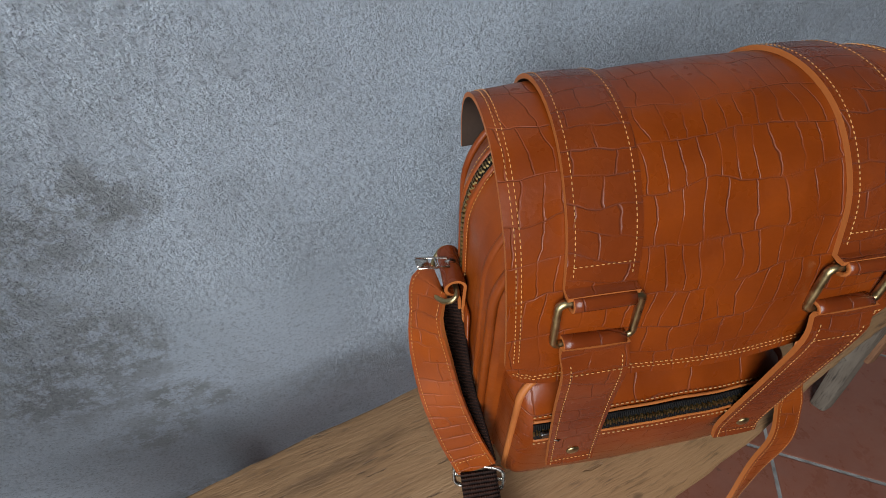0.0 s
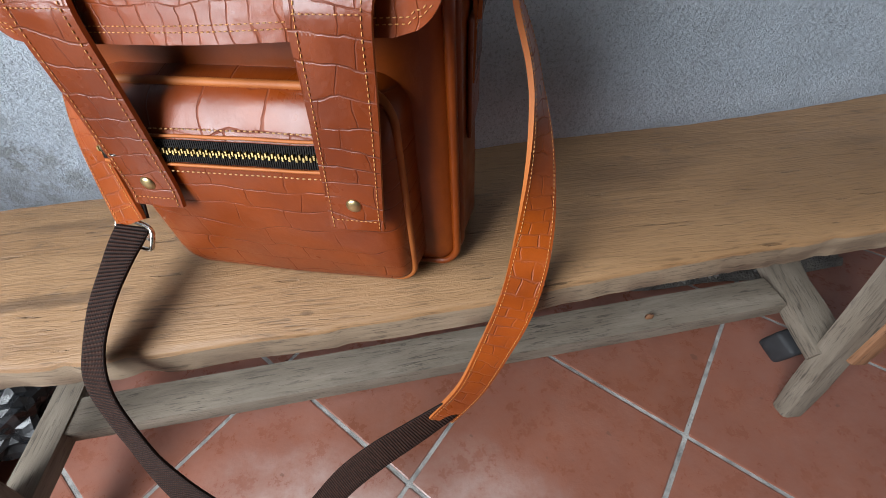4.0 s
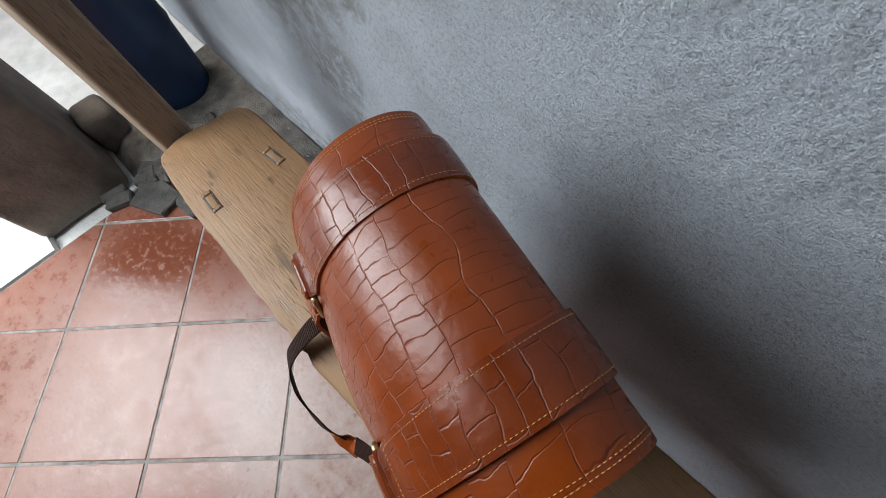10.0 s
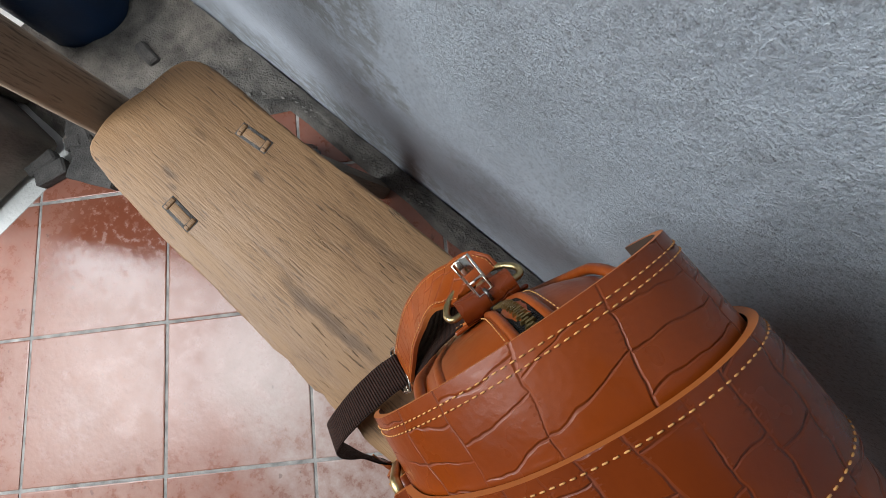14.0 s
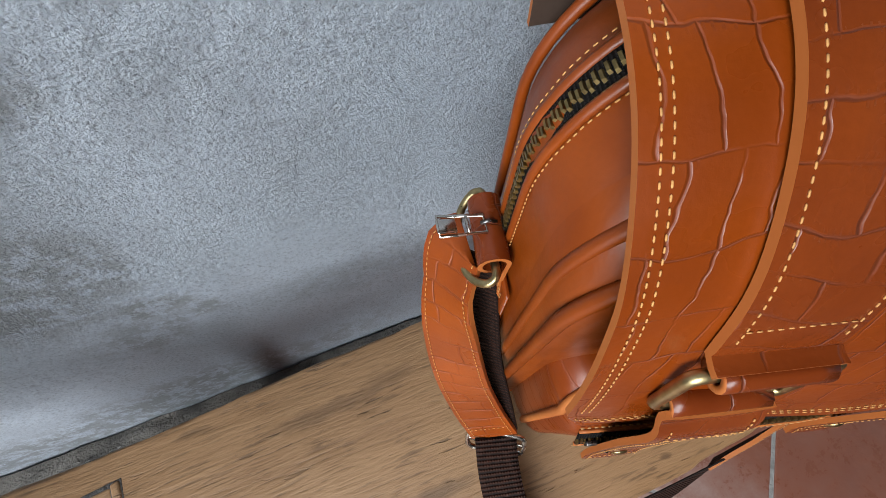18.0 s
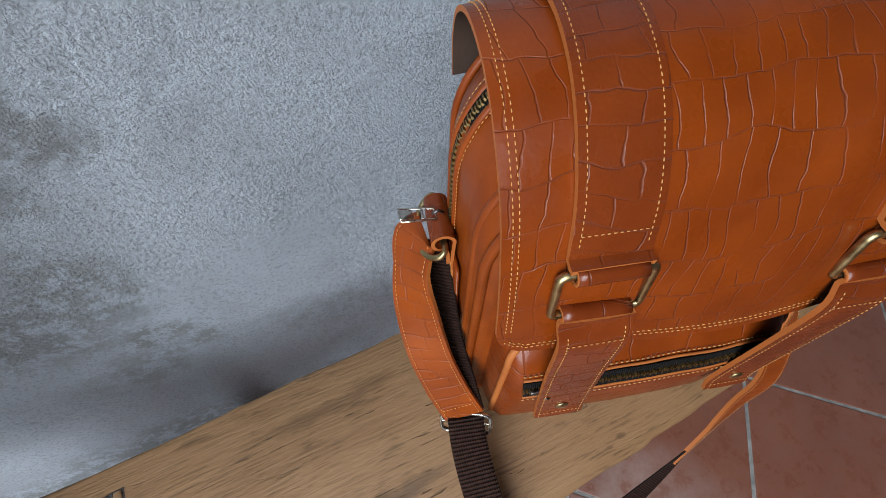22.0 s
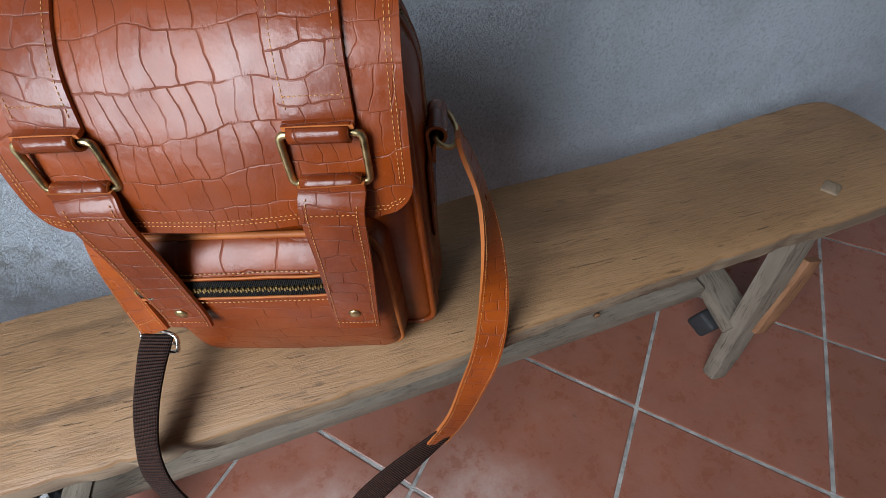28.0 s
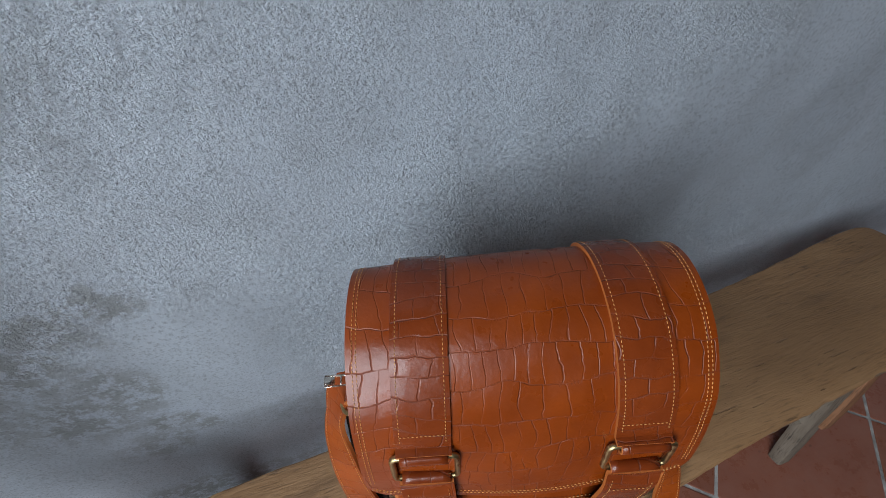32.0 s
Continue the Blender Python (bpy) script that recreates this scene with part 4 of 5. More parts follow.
def flap_half():
    w, r = (FX1 - FX0) / 2, 0.030
    out = []
    for i in range(96):
        s = FL * (1 - i / 95)
        out.append(w if s >= r else w - r + math.sqrt(max(1e-8, r * r - (r - s) ** 2)))
    return out


FH = flap_half()


def flap_mesh():
    bm = strip(flap_mid, ACROSS, FH, 0.0034, 40)
    for v in bm.verts:
        u = (v.co.x - FX0) / (FX1 - FX0)
        low = max(0.0, 0.36 - v.co.z)
        # the flap droops a little at its sides and waves along its hem
        if v.co.y < 0.12:
            v.co.y += 0.007 * (2 * u - 1) ** 2 * low / 0.12 + 0.0025 * math.sin(u * 9) * low / 0.12
        v.co.z -= 0.006 * (2 * u - 1) ** 2 * (0.3 + 0.7 * min(1.0, max(0.0, (v.co.z - 0.29) / 0.10)))
        v.co.z += 0.012 * (u - 0.5)
    return bm


def on_flap(x, i, lift):
    """A point on the flap's outer face at x, at the i-th step of its length."""
    a, b = flap_mid[max(i - 1, 0)], flap_mid[min(i + 1, 95)]
    t = (b - a).normalized()
    nr = t.cross(Vector((1, 0, 0))).normalized()
    p = flap_mid[i] + nr * (0.0017 + lift)
    u = (x - FX0) / (FX1 - FX0)
    low = max(0.0, 0.36 - p.z)
    y, z = p.y, p.z
    if y < 0.12:
        y += 0.007 * (2 * u - 1) ** 2 * low / 0.12 + 0.0025 * math.sin(u * 9) * low / 0.12
    z -= 0.006 * (2 * u - 1) ** 2 * (0.3 + 0.7 * min(1.0, max(0.0, (z - 0.29) / 0.10)))
    z += 0.012 * (u - 0.5)
    return Vector((x, y, z))


flap = part("flap", flap_mesh(), [leather_flap, leather_edge, leather_inner], bag, "tan crocodile-embossed flap curving over the bag's top")
sharp(flap, 50)
lines = []
for inset in (0.006, 0.0095):
    side = [on_flap(FX0 + inset, i, 0.0003) for i in range(4, 88)]
    foot = []
    for k in range(81):
        x = FX0 + inset + (FX1 - FX0 - 2 * inset) * k / 80
        e = min(x - FX0, FX1 - x)
        i = 95 - int(round(95 * inset / FL)) - (int(round(95 * (0.030 - math.sqrt(max(0.0, 0.030 ** 2 - max(0.0, 0.030 - e) ** 2))) / FL)) if e < 0.030 else 0)
        foot.append(on_flap(x, i, 0.0003))
    other = [on_flap(FX1 - inset, i, 0.0003) for i in range(4, 88)]
    lines += [side, foot, other]
stitching(lines, bag)

# buckle straps on the flap
RING_Z = 0.327


def buckle_strap(x0, x1, xt, tip_z, ring_z):
    """A belt sewn along the flap to a brass ring, and the tab that hangs from the ring to the pocket. x0, x1: at the back and at the ring; xt: at the tip."""
    stop = min(range(96), key=lambda i: abs(flap_mid[i].z - (ring_z + 0.008)) + (1 if flap_mid[i].y > 0.1 else 0))
    path = [on_flap(x0 + (x1 - x0) * i / stop, i, 0.0019) for i in range(3, stop + 1)]
    end = path[-1]
    path += [end + Vector((0, -0.0045, -0.0012)), end + Vector((0, -0.0078, -0.0012))]
    hw = 0.0245
    st = part("strap", strip(path, ACROSS, hw, 0.0036, 8, 0.0006, uv0=(x1, 0.03)), [leather_strap, leather_edge, leather_inner], bag, "dark brown embossed belt sewn along the flap")
    sharp(st, 50)
    main = path[:-4]
    ls = [edge_line(main, ACROSS, sgn * (hw - 0.0045), 0.0022) for sgn in (-1, 1)]
    cut = main[-4]
    ls.append([cut + Vector((dx, -0.0026, 0)) for dx in (-hw + 0.0045, 0, hw - 0.0045)])
    stitching(ls, bag, thread, 0.0036, 0.00036)
    # ring
    w, h = 0.0290, 0.0190
    bar = end + Vector((0, -0.0062, -0.0065))
    c = bar + Vector((0, -0.0030, -h))
    pts = []
    for cx, cz, a0 in ((w, -h, -90), (w, h, 0), (-w, h, 90), (-w, -h, 180)):
        for k in range(5):
            a = radians(a0 + 90 * k / 4)
            px, pz = cx * 0.84 + 0.16 * w * math.cos(a), cz * 0.76 + 0.24 * h * math.sin(a)
            pts.append(c + Vector((px, 0.16 * pz, pz)))
    part("ring", tube(pts, 0.0028, 10, True), brass, bag, "rectangular antique brass ring")
    # the belt's end folded round the upper bar
    loop = [bar + Vector((0, 0.0052 * math.cos(a), 0.0052 * math.sin(a))) for a in (radians(100 + k * 26) for k in range(11))]
    part("strap_fold", strip(loop, ACROSS, hw - 0.0035, 0.0030, 6), [leather_strap, leather_edge, leather_strap], bag)
    # the tab folded round the lower bar
    low = c + Vector((0, -0.16 * h, -h))
    fold = [low + Vector((0, 0.0052 * math.cos(a), 0.0052 * math.sin(a))) for a in (radians(-80 + k * 26) for k in range(11))]
    part("tab_fold", strip(fold, ACROSS, 0.0225, 0.0030, 6), [leather_strap, leather_edge, leather_strap], bag)
    rz = tip_z + 0.022
    mid_z = (low.z + rz) / 2
    tip = Vector((xt, on_pocket(xt, tip_z, 0.009).y, tip_z))
    tab = spline([low + Vector((0, -0.0050, 0.0020)), low + Vector((0, -0.0056, -0.0040)), Vector((x1 * 0.75 + xt * 0.25, low.y - 0.013, low.z - 0.022)), Vector(((x1 + xt) / 2, min(low.y - 0.016, on_pocket(xt, mid_z).y - 0.010), mid_z)), Vector((xt, on_pocket(xt, rz, 0.005).y, rz)), tip], 40)
    halves = [0.0250 + (0.0222 - 0.0250) * k / 39 for k in range(40)]
    tb = part("tab", strip(tab, ACROSS, halves, 0.0036, 8, 0.0008, uv0=(xt, 0.011)), [leather_strap, leather_edge, leather_inner], bag, "dark brown embossed tab riveted to the pocket")
    sharp(tb, 50)
    ls = [edge_line(tab[3:], ACROSS, sgn * 0.0190, 0.0026) for sgn in (-1, 1)]
    ls.append([tab[-3] + Vector((dx, -0.0030, 0)) for dx in (-0.019, 0, 0.019)])
    ls.append([tab[5] + Vector((dx, -0.0032, 0)) for dx in (-0.020, 0, 0.020)])
    stitching(ls, bag)
    rv = bmesh.new()
    bmesh.ops.create_uvsphere(rv, u_segments=20, v_segments=10, radius=0.0064)
    for v in rv.verts:
        v.co = Vector((v.co.x, max(v.co.z, -0.0005) * -0.42, v.co.y))
    r = part("rivet", rv, brass, bag, "domed metal rivet")
    k = min(range(40), key=lambda i: abs(tab[i].z - rz))
    r.matrix_local = Matrix.Translation(tab[k] + Vector((0, -0.0022, 0)))


buckle_strap(-0.078, -0.085, -0.079, 0.120, RING_Z)
buckle_strap(0.098, 0.107, 0.094, 0.112, RING_Z - 0.008)


def facing(path, normals):
    """The way across a band along path, so that its face looks along the given normals in turn."""
    n, out = len(path), []
    for i in range(n):
        f = i / (n - 1) * (len(normals) - 1)
        k = min(int(f), len(normals) - 2)
        nr = Vector(normals[k]).lerp(Vector(normals[k + 1]), f - k)
        t = (path[min(i + 1, n - 1)] - path[max(i - 1, 0)]).normalized()
        out.append(nr.cross(t).normalized())
    return out


# side loops, D-rings and the shoulder strap
def side_loop(x, y, z, sgn):
    """A leather patch on the gusset whose end is rolled round the straight bar of a D-ring; gives the ring's far end."""
    roll = Vector((x + sgn * 0.009, y, z))
    pts = [Vector((x + sgn * 0.0015, y, z - 0.075)), Vector((x + sgn * 0.002, y, z - 0.03)), Vector((x + sgn * 0.001, y, z - 0.006))]
    pts += [roll + Vector((-sgn * 0.0088 * math.cos(a), 0, 0.0088 * math.sin(a))) for a in (radians(10 + k * 24) for k in range(12))]
    pts += [roll + Vector((-sgn * 0.003, 0, -0.013)), Vector((x + sgn * 0.0052, y, z - 0.030))]
    path = spline(pts, 48)
    wide = [0.0300 - 0.0085 * min(1.0, k / 16) for k in range(48)]
    lp = part("side_loop", strip(path, Vector((0, 1, 0)), wide, 0.0030, 4, uv0=(0.1, 0.2)), [leather_strap, leather_edge, leather_strap], bag, "brown leather loop rolled round the ring")
    sharp(lp, 60)
    bm = box((0.004, 0.066, 0.100), (x - sgn * 0.0005, y, z - 0.076), 0.002)
    uvl = bm.loops.layers.uv.verify()
    for f in bm.faces:
        for l in f.loops:
            l[uvl].uv = (l.vert.co.y, l.vert.co.z)
    part("side_patch", bm, leather_pocket, bag, "embossed leather patch on the gusset")
    top = x + sgn * 0.0035
    stitching([[Vector((top, y - 0.030, z - 0.0295 - d)), Vector((top, y + 0.030, z - 0.0295 - d))] for d in (0.0, 0.004)], bag)
    out = Vector((sgn * 0.76, 0, -0.65))
    ring = [roll + Vector((0, q, 0)) for q in (-0.027, -0.0135, 0.0, 0.0135, 0.027)]
    ring += [roll + Vector((0, 0.030 * math.cos(a), 0)) + out * (0.004 + 0.021 * math.sin(a)) for a in (radians(4 + k * 172 / 14) for k in range(15))]
    part("d_ring", tube(spline(ring, 60, True)[:-1], 0.0026, 10, True), brass, bag, "antique brass D-ring")
    return roll + out * 0.025


cl = side_loop(-0.158, 0.122, 0.258, -1)
cr = side_loop(0.172, 0.122, 0.262, 1)

left_path = spline([cl + Vector((0.006, 0.000, 0.004)), cl + Vector((-0.003, -0.004, 0.003)), cl + Vector((-0.010, -0.030, -0.026)), (-0.190, 0.060, 0.156), (-0.176, 0.036, 0.104), (-0.160, 0.016, 0.066)], 44)
left_side = facing(left_path, [(-0.3, 0.0, 0.95), (-0.8, -0.5, 0.3), (-0.55, -0.8, 0.25), (-0.38, -0.9, 0.2), (-0.24, -0.95, 0.15), (-0.15, -0.96, 0.2), (-0.10, -0.96, 0.25)])
sp = part("shoulder_strap", strip(left_path, left_side, 0.0215, 0.0042, 6, uv0=(0.3, 0)), [leather_long, leather_edge, web], bag, "embossed leather end of the shoulder strap")
sharp(sp, 50)
cross = edge_line(left_path, left_side, 0.0, 0.0026)[-4]
stitching([edge_line(left_path, left_side, k * 0.0175, 0.0026) for k in (-1, 1)] + [[cross - left_side[-4] * 0.017, cross, cross + left_side[-4] * 0.017]], bag)
inner = spline([cl + Vector((0.004, 0.000, -0.004)), cl + Vector((0.010, -0.014, -0.036)), (-0.172, 0.076, 0.146), (-0.163, 0.045, 0.098), (-0.157, 0.024, 0.066)], 36)
part("strap_webbing", strip(inner, facing(inner, [(-0.6, -0.75, 0.1), (-0.4, -0.9, 0.2)]), 0.0200, 0.0026, 4), [web] * 3, bag, "dark brown nylon webbing behind the leather")


def slider(c, side, up):
    side, up = Vector(side).normalized(), Vector(up).normalized()
    pts = []
    for k in range(20):
        a = 2 * math.pi * k / 20
        q = (abs(math.cos(a)) ** 0.45 * math.copysign(1, math.cos(a)), abs(math.sin(a)) ** 0.45 * math.copysign(1, math.sin(a)))
        pts.append(Vector(c) + side * q[0] * 0.0262 + up * q[1] * 0.0125)
    bm = tube(pts, 0.0023, 8, True)
    tube([Vector(c) - side * 0.025, Vector(c) + side * 0.025], 0.0019, 8, False, bm)
    return part("slider_buckle", bm, nickel, bag, "nickel slider buckle on the webbing")


slider((-0.159, 0.010, 0.058), (0.96, -0.24, 0.0), (0.10, 0.55, 0.8))
wl = spline([(-0.159, 0.014, 0.064), (-0.159, -0.017, 0.052), (-0.152, -0.066, 0.034), (-0.140, -0.110, 0.006), (-0.128, -0.134, -0.045), (-0.108, -0.158, -0.125), (-0.086, -0.172, -0.200), (-0.056, -0.174, -0.252), (-0.026, -0.162, -0.290)], 70)
part("strap_webbing", strip(wl, facing(wl, [(0.0, -0.78, 0.62), (-0.22, -0.82, 0.45), (-0.15, -0.86, 0.38), (0.30, -0.85, 0.34), (0.50, -0.80, 0.30)]), 0.0190, 0.0024, 6), [web] * 3, bag, "dark brown ribbed nylon webbing hanging over the bench edge")
tw = spline([(-0.046, -0.171, -0.268), (-0.026, -0.162, -0.288), (-0.004, -0.150, -0.298), (0.012, -0.138, -0.288)], 24)
part("strap_twist", strip(tw, facing(tw, [(-0.05, -0.85, 0.5), (0.0, -0.5, 0.85), (-0.5, -0.75, 0.35)]), 0.0185, 0.0034, 4), [leather_long, leather_edge, leather_long], bag, "leather backing where the strap twists over")
right_web = spline([(0.002, -0.142, -0.292), (0.040, -0.112, -0.246), (0.084, -0.088, -0.202), (0.126, -0.066, -0.172), (0.170, -0.042, -0.142)], 50)
part("strap_webbing", strip(right_web, facing(right_web, [(-0.45, -0.8, 0.4), (-0.2, -0.8, 0.55), (0.1, -0.85, 0.45), (0.5, -0.75, 0.3)]), 0.0170, 0.0024, 6), [web] * 3, bag, "dark brown ribbed nylon webbing")
right_leather = spline([(0.158, -0.050, -0.160), (0.190, -0.028, -0.116), (0.213, -0.006, -0.055), (0.228, 0.008, 0.000), (0.236, 0.030, 0.035), (0.239, 0.058, 0.080), (0.235, 0.088, 0.135), (0.221, 0.110, 0.195), cr + Vector((0.004, -0.003, -0.008)), cr + Vector((0.0, 0.0, 0.004))], 80)
rls = facing(right_leather, [(0.46, -0.80, 0.26), (0.36, -0.85, 0.28), (0.08, -0.93, 0.27), (0.05, -0.95, 0.25), (0.65, -0.72, 0.15), (1.0, -0.25, 0.0), (1.0, 0.0, 0.0)])
rl = part("shoulder_strap", strip(right_leather, rls, 0.0185, 0.0046, 6, uv0=(0.5, 0.2)), [leather_long, leather_edge, web], bag, "embossed leather end of the shoulder strap")
sharp(rl, 50)
stitching([edge_line(right_leather, rls, k * 0.0153, 0.0028) for k in (-1, 1)], bag)

# ---- things round the bench ----
post = bmesh.new()
box((0.054, 0.060, 2.497), (0, 0, 1.2485), 0.010, 3, bm=post)
bmesh.ops.subdivide_edges(post, edges=[e for e in post.edges if abs(e.verts[0].co.z - e.verts[1].co.z) > 1], cuts=24)
for v in post.verts:
    v.co.x += 0.006 * noise.noise((v.co.z * 2.3, 1, 0)) + 0.002 * noise.noise(v.co * 12)
    v.co.y += 0.005 * noise.noise((v.co.z * 2.1, 9, 0))
po = link_mesh("post", post, wood_post)
po.matrix_world = pose(-0.661, -0.256, 0.0, 0, 0, 14)
tagged(po, "pale weathered timber post beside the bench end", "post", kind="structure")

# blue drum
drum = root("barrel", pose(-1.330, -0.178, 0.0), "dark blue plastic barrel in the corner by the wall", "barrel")
bm = bmesh.new()
prof = [(0.0, 0.0), (0.150, 0.0), (0.162, 0.012), (0.166, 0.05), (0.170, 0.20), (0.176, 0.215), (0.170, 0.23), (0.172, 0.45), (0.178, 0.465), (0.172, 0.48), (0.168, 0.70), (0.150, 0.745), (0.10, 0.755), (0.0, 0.756)]
seg = 40
rings = [[bm.verts.new((0.70 * r * math.cos(2 * math.pi * k / seg), 0.70 * r * math.sin(2 * math.pi * k / seg), z)) for k in range(seg)] for r, z in prof[1:-1]]
for a, b in zip(rings, rings[1:]):
    for k in range(seg):
        bm.faces.new((a[k], a[(k + 1) % seg], b[(k + 1) % seg], b[k]))
bm.faces.new(rings[0][::-1])
bm.faces.new(rings[-1])
part("shell", bm, blue_plastic, drum)
part("bung", tube([(0.055, 0.02, 0.752), (0.055, 0.02, 0.772)], 0.026, 20), blue_plastic, drum)

# rubble at the foot of the pillar
rnd = random.Random(11)
for i in range(16):
    x, y = rnd.uniform(-1.12, -0.90), rnd.uniform(-0.54, -0.08)
    sx, sy, sz = rnd.uniform(0.03, 0.085), rnd.uniform(0.025, 0.06), rnd.uniform(0.010, 0.028)
    bm = box((sx, sy, sz), (0, 0, sz / 2), 0.004, 1)
    bmesh.ops.subdivide_edges(bm, edges=bm.edges[:], cuts=1, use_grid_fill=True)
    for v in bm.verts:
        v.co += Vector((0.004 * noise.noise(v.co * 40 + Vector((i * 3, 0, 0))), 0.004 * noise.noise(v.co * 40 + Vector((0, i * 3, 5))), 0.0))
    st = link_mesh("stone_shard", bm, soot if i % 3 else concrete, None, False)
    st.matrix_world = pose(x, y, -0.002, 0, 0, rnd.uniform(0, 180))
    tagged(st, "dark broken stone shard lying on the floor" if i % 3 else "brown broken stone shard lying on the floor", "stone", "rubble by the pillar")

# flat broken slabs at the edge of the tiles
for i, (x, y, z, outline_, turn_) in enumerate(((-0.905, -0.335, 0.004, ((-0.075, -0.050), (0.020, -0.062), (0.082, -0.020), (0.060, 0.045), (-0.030, 0.060), (-0.085, 0.020)), -28), (-0.985, -0.425, 0.004, ((-0.060, -0.050), (0.055, -0.045), (0.070, 0.030), (-0.010, 0.052), (-0.070, 0.015)), 24), (-0.955, -0.275, 0.022, ((-0.090, -0.030), (0.010, -0.055), (0.075, 0.005), (0.030, 0.060), (-0.075, 0.050)), 12))):
    bm = bmesh.new()
    rings = []
    for h, k in ((-0.004, 0.97), (0.012, 1.0), (0.016, 0.95)):
        ring = []
        for a, b in zip(outline_, outline_[1:] + outline_[:1]):
            for q in range(4):
                p = Vector((a[0] + (b[0] - a[0]) * q / 4, a[1] + (b[1] - a[1]) * q / 4, 0)) * k
                p += Vector((0.005 * noise.noise(p * 55 + Vector((i * 7, 0, 0))), 0.005 * noise.noise(p * 55 + Vector((0, i * 7, 4))), h + 0.002 * noise.noise(p * 30)))
                ring.append(bm.verts.new(p))
        rings.append(ring)
    count = len(rings[0])
    for lo, hi in zip(rings, rings[1:]):
        for q in range(count):
            bm.faces.new((lo[q], lo[(q + 1) % count], hi[(q + 1) % count], hi[q]))
    bm.faces.new(rings[0][::-1])
    bm.faces.new(rings[-1])
    slab = link_mesh("stone_slab", bm, soot, None, False)
    slab.matrix_world = pose(x, y, z, 0, 0, turn_)
    tagged(slab, "flat dark broken slab of stone lying on the tiles", "stone", "rubble by the pillar")

# soil and crumbled mortar along the foot of the wall
bm = bmesh.new()
rows_ = []
for i in range(121):
    x = -1.42 + 2.33 * i / 120
    wide = 0.050 + 0.014 * noise.noise((x * 6, 2, 0)) + min(0.40, 0.36 * max(0.0, -0.74 - x) / 0.30)
    rows_.append([bm.verts.new((x, -wide * (1 - j / 8) - 0.003, (0.014 + 0.012 * noise.noise((x * 15, j * 0.6, 0)) + 0.007 * noise.noise((x * 60, j * 2.0, 3))) * min(1, j / 2) + (0.001 if j or x > -1.052 else -0.029))) for j in range(9)])
for a, b in zip(rows_, rows_[1:]):
    for j in range(8):
        bm.faces.new((a[j], b[j], b[j + 1], a[j + 1]))
tagged(link_mesh("soil", bm, soil), "dark soil and crumbled mortar along the foot of the wall", "soil", kind="stuff")

# crumbs of mortar and small stones in the soil
rnd = random.Random(5)
verts, faces = [], []
for i in range(420):
    x = rnd.uniform(-1.05, 0.85)
    deep = 0.045 if x > -0.74 else 0.045 + min(0.36, (-0.74 - x) * 1.2)
    y = -rnd.uniform(0.01, deep)
    r = rnd.uniform(0.002, 0.008) * (1.3 if x < -0.75 else 1.0)
    k = len(verts)
    top = 0.012 + 0.4 * r
    for q in range(5):
        a = 1.2566 * q + rnd.uniform(-0.4, 0.4)
        verts.append((x + r * math.cos(a) * rnd.uniform(0.7, 1.4), min(-0.004, y + r * math.sin(a)), 0.004))
    verts += [(x - r * 0.4, y, top + r * 0.5), (x + r * 0.5, min(-0.004, y + r * 0.3), top + r * 0.3)]
    for q in range(5):
        faces.append((k + q, k + (q + 1) % 5, k + (5 if q > 1 else 6)))
    faces += [(k + 2, k + 5, k + 6), (k, k + 6, k + 5)]
me = bpy.data.meshes.new("pebbles")
me.from_pydata(verts, [], faces)
me.materials.append(rubble_grit)
tagged(new("pebbles", me), "loose grey mortar crumbs and small stones", "pebbles", kind="stuff")

# bucket of dried cement under the bench
bucket = root("bucket", pose(-0.655, -0.295, 0.0), "small cement-caked white bucket with a blue rim", "bucket")
bm = bmesh.new()
prof = [(0.052, 0.012), (0.060, 0.04), (0.066, 0.085), (0.064, 0.118), (0.045, 0.128)]
rings = [[bm.verts.new((r * (1 + 0.05 * noise.noise((k * 0.7, z * 30, 0))) * math.cos(2 * math.pi * k / 26), r * (1 + 0.05 * noise.noise((k * 0.7, z * 30, 4))) * math.sin(2 * math.pi * k / 26), z)) for k in range(26)] for r, z in prof]
for a, b in zip(rings, rings[1:]):
    for k in range(26):
        bm.faces.new((a[k], a[(k + 1) % 26], b[(k + 1) % 26], b[k]))
bm.faces.new(rings[0][::-1])
bm.faces.new(rings[-1])
part("shell", bm, cement, bucket)
part("rim", tube([(0.062 * math.cos(2 * math.pi * k / 32), 0.062 * math.sin(2 * math.pi * k / 32), 0.007) for k in range(32)], 0.007, 8, True), blue_rim, bucket, "bright blue plastic rim")

# by the far leg
pad = part("rubber_pad", box((0.040, 0.038, 0.046), (0, 0, 0), 0.006), rubber, bench, "black rubber pad nailed under the rail")
pad.matrix_local = pose(0.606, -0.232, 0.083, 12, 0, 10)
nub = part("peg", box((0.012, 0.006, 0.010), (0, 0, 0), 0.003), wood_red, bench, "small orange peg in the rail")
nub.matrix_local = pose(0.390, -0.190, 0.143)
# crumpled black plastic under the bench
bm = bmesh.new()
bmesh.ops.create_icosphere(bm, subdivisions=4, radius=0.07)
for v in bm.verts:
    q = v.co.copy()
    v.co = Vector((q.x * 1.25, q.y * 0.95, q.z * 0.62)) + q.normalized() * (0.030 * noise.noise(q * 24) + 0.014 * noise.noise(q * 61) + 0.007 * abs(noise.noise(q * 130)))
low = min(v.co.z for v in bm.verts)
for v in bm.verts:
    v.co.z = max(0.0, v.co.z - low - 0.018)
scrap = link_mesh("plastic_sheet", bm, black_plastic, None, False)
scrap.matrix_world = pose(-0.60, -0.17, 0.0, 0, 0, 20)
tagged(scrap, "crumpled shiny black plastic sheet on the floor under the bench", "plastic sheet")

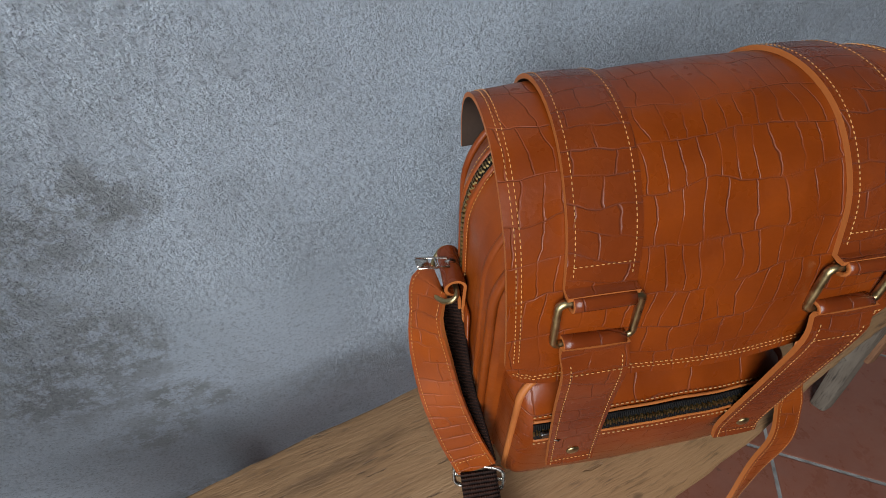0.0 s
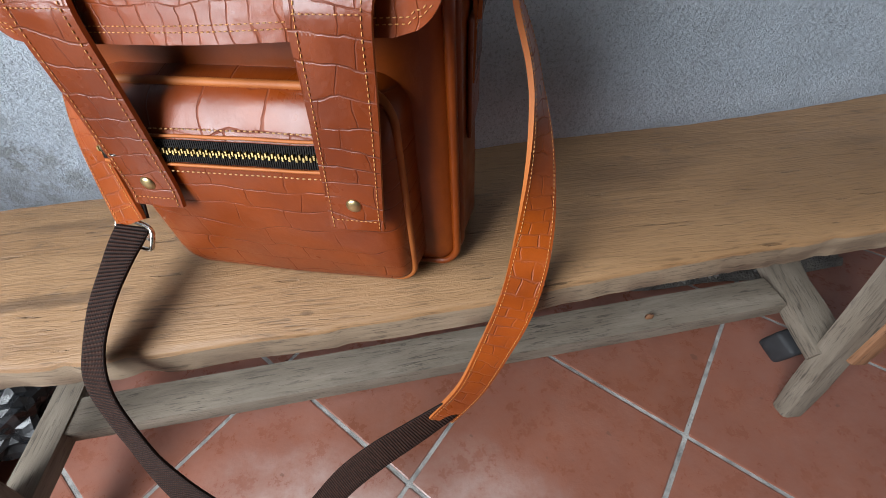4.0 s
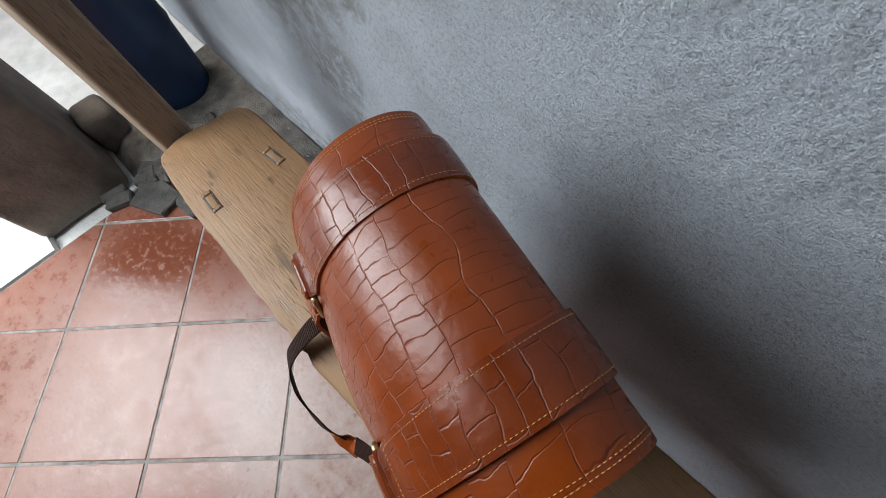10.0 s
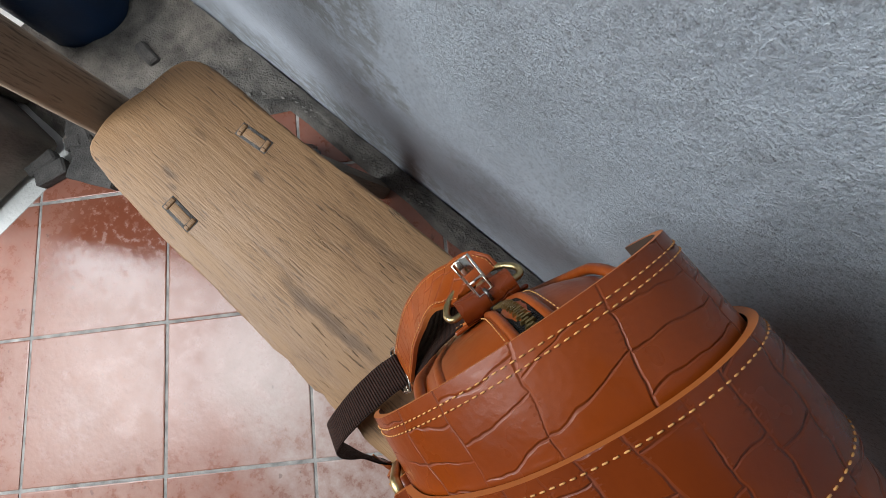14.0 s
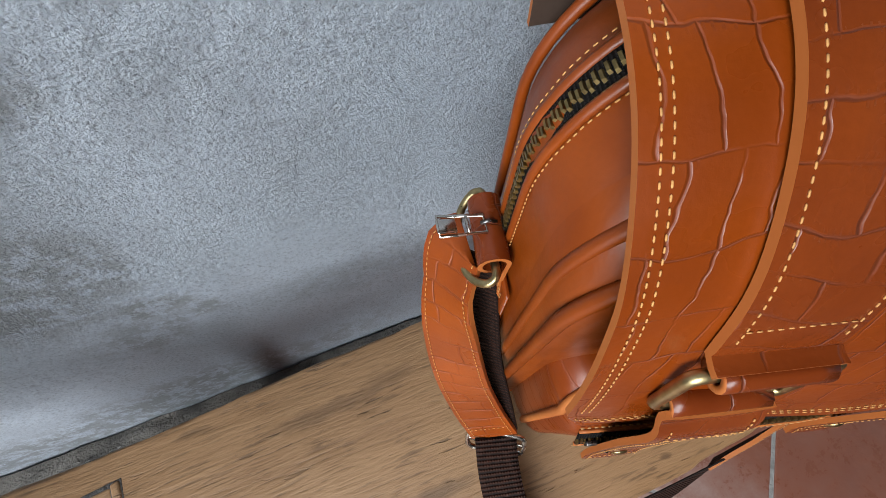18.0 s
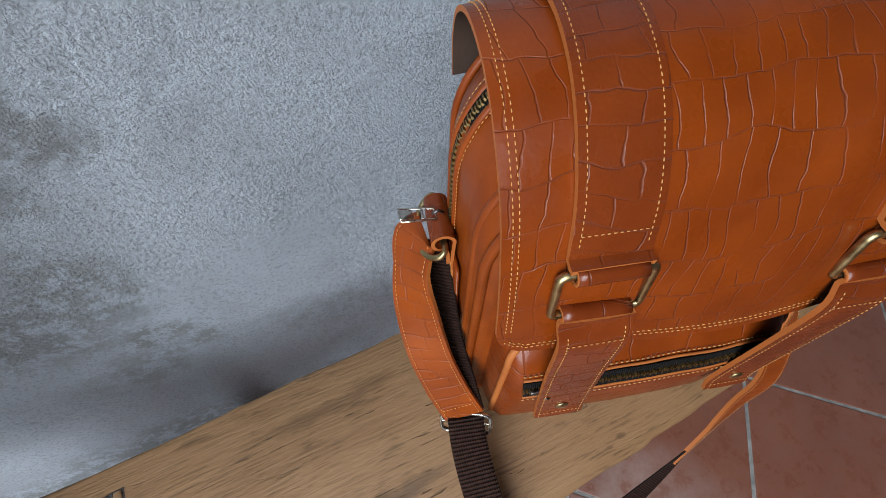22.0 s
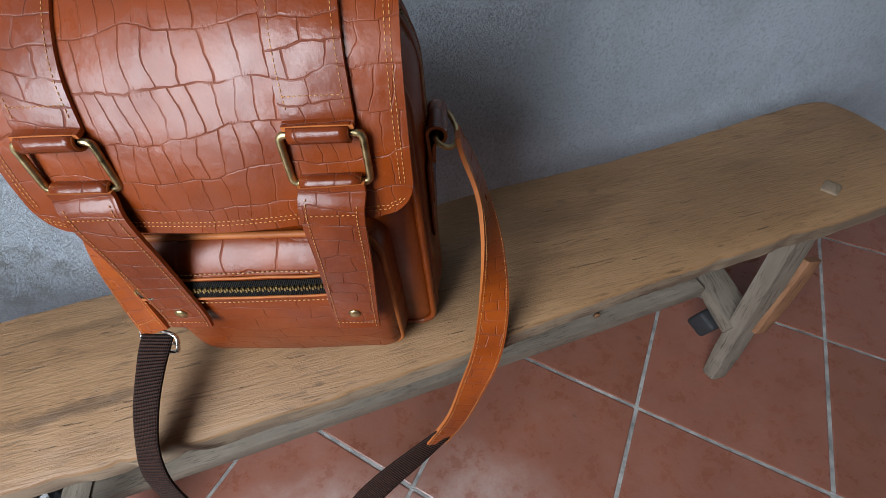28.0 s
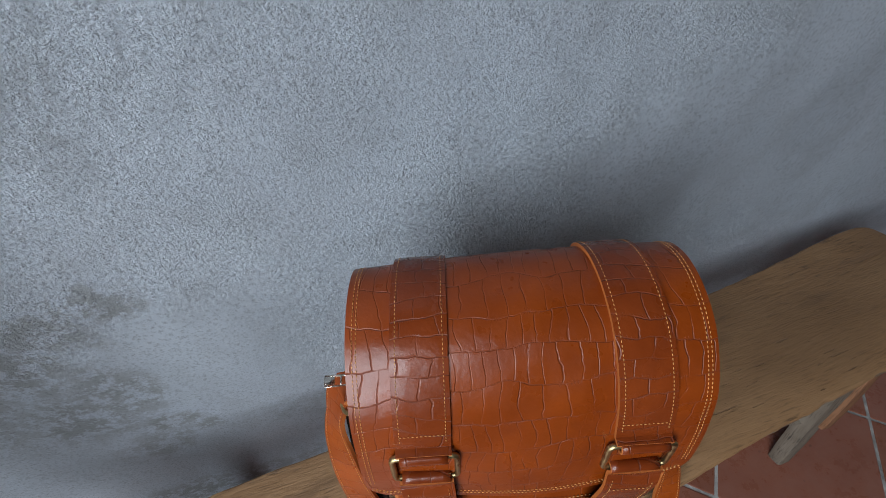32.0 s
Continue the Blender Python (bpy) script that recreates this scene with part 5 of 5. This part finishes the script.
# blue bundle at the room's far end
jug = root("plastic_sack", pose(2.62, -0.17, 0.0), "crumpled dark blue plastic sack on the floor", "sack")
bm = bmesh.new()
for dx, dy, r in ((0, 0, 0.11), (0.11, -0.09, 0.085), (-0.07, 0.02, 0.07)):
    made = bmesh.ops.create_icosphere(bm, subdivisions=3, radius=r, matrix=Matrix.Translation((dx, dy, r * 0.86)))["verts"]
    for v in made:
        v.co += v.normal * 0.018 * noise.noise(v.co * 22)
        v.co.z = max(v.co.z, 0.0)
part("skin", bm, blue_plastic, jug)

# ---- floor tiles, laid diagonally ----
T = 0.2993
ANG = -0.7519
e1 = Vector((math.cos(ANG), math.sin(ANG), 0))
e2 = Vector((e1.y, -e1.x, 0))
ORIGIN = Vector((0.4377, -0.3180, 0))


def tile_mesh(seed):
    bm = box((T - 0.006, T - 0.006, 0.012), (0, 0, -0.006), 0.0022, 2)
    rnd = random.Random(seed)
    for v in bm.verts:
        v.co.x += rnd.uniform(-0.0007, 0.0007)
        v.co.y += rnd.uniform(-0.0007, 0.0007)
    me = bpy.data.meshes.new("tile")
    bmesh.ops.recalc_face_normals(bm, faces=bm.faces)
    bm.to_mesh(me)
    bm.free()
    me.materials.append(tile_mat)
    return me


tiles = [tile_mesh(k) for k in range(6)]


def clip_tile(c, turn):
    """A tile cut where it meets a wall or the threshold."""
    bm = box((T - 0.006, T - 0.006, 0.012), (0, 0, -0.006), 0.0022, 2)
    bmesh.ops.transform(bm, matrix=Matrix.Translation(c) @ turn, verts=bm.verts)
    for co, no in (((-1.052, 0, 0), (-1, 0, 0)), ((2.895, 0, 0), (1, 0, 0)), ((0, -0.012, 0), (0, 1, 0)), ((0, -2.84, 0), (0, -1, 0))):
        r = bmesh.ops.bisect_plane(bm, geom=bm.verts[:] + bm.edges[:] + bm.faces[:], plane_co=co, plane_no=no, clear_outer=True)
        edges = [g for g in r["geom_cut"] if isinstance(g, bmesh.types.BMEdge)]
        if edges:
            bmesh.ops.contextual_create(bm, geom=edges)
    return bm


k = 0
turn = Matrix.Rotation(ANG, 4, "Z")
for i in range(-16, 17):
    for j in range(-16, 17):
        c = ORIGIN + (i + 0.5) * T * e1 + (j + 0.5) * T * e2
        r = T * 0.72
        if c.x < -1.052 - r or c.x > 2.895 + r or c.y > -0.012 + r or c.y < -2.84 - r:
            continue
        k += 1
        z = 0.0008 * noise.noise((c.x * 5, c.y * 5, 1))
        inside = -1.052 + r < c.x < 2.895 - r and -2.84 + r < c.y < -0.012 - r
        if inside:
            ob = new("tile", tiles[k % 6])
            ob.matrix_world = Matrix.Translation(c + Vector((0, 0, z))) @ turn
        else:
            bm = clip_tile(c, turn)
            if len(bm.faces) < 4:
                bm.free()
                continue
            ob = link_mesh("tile", bm, tile_mat, None, False)
        ob.parent = floor_bed
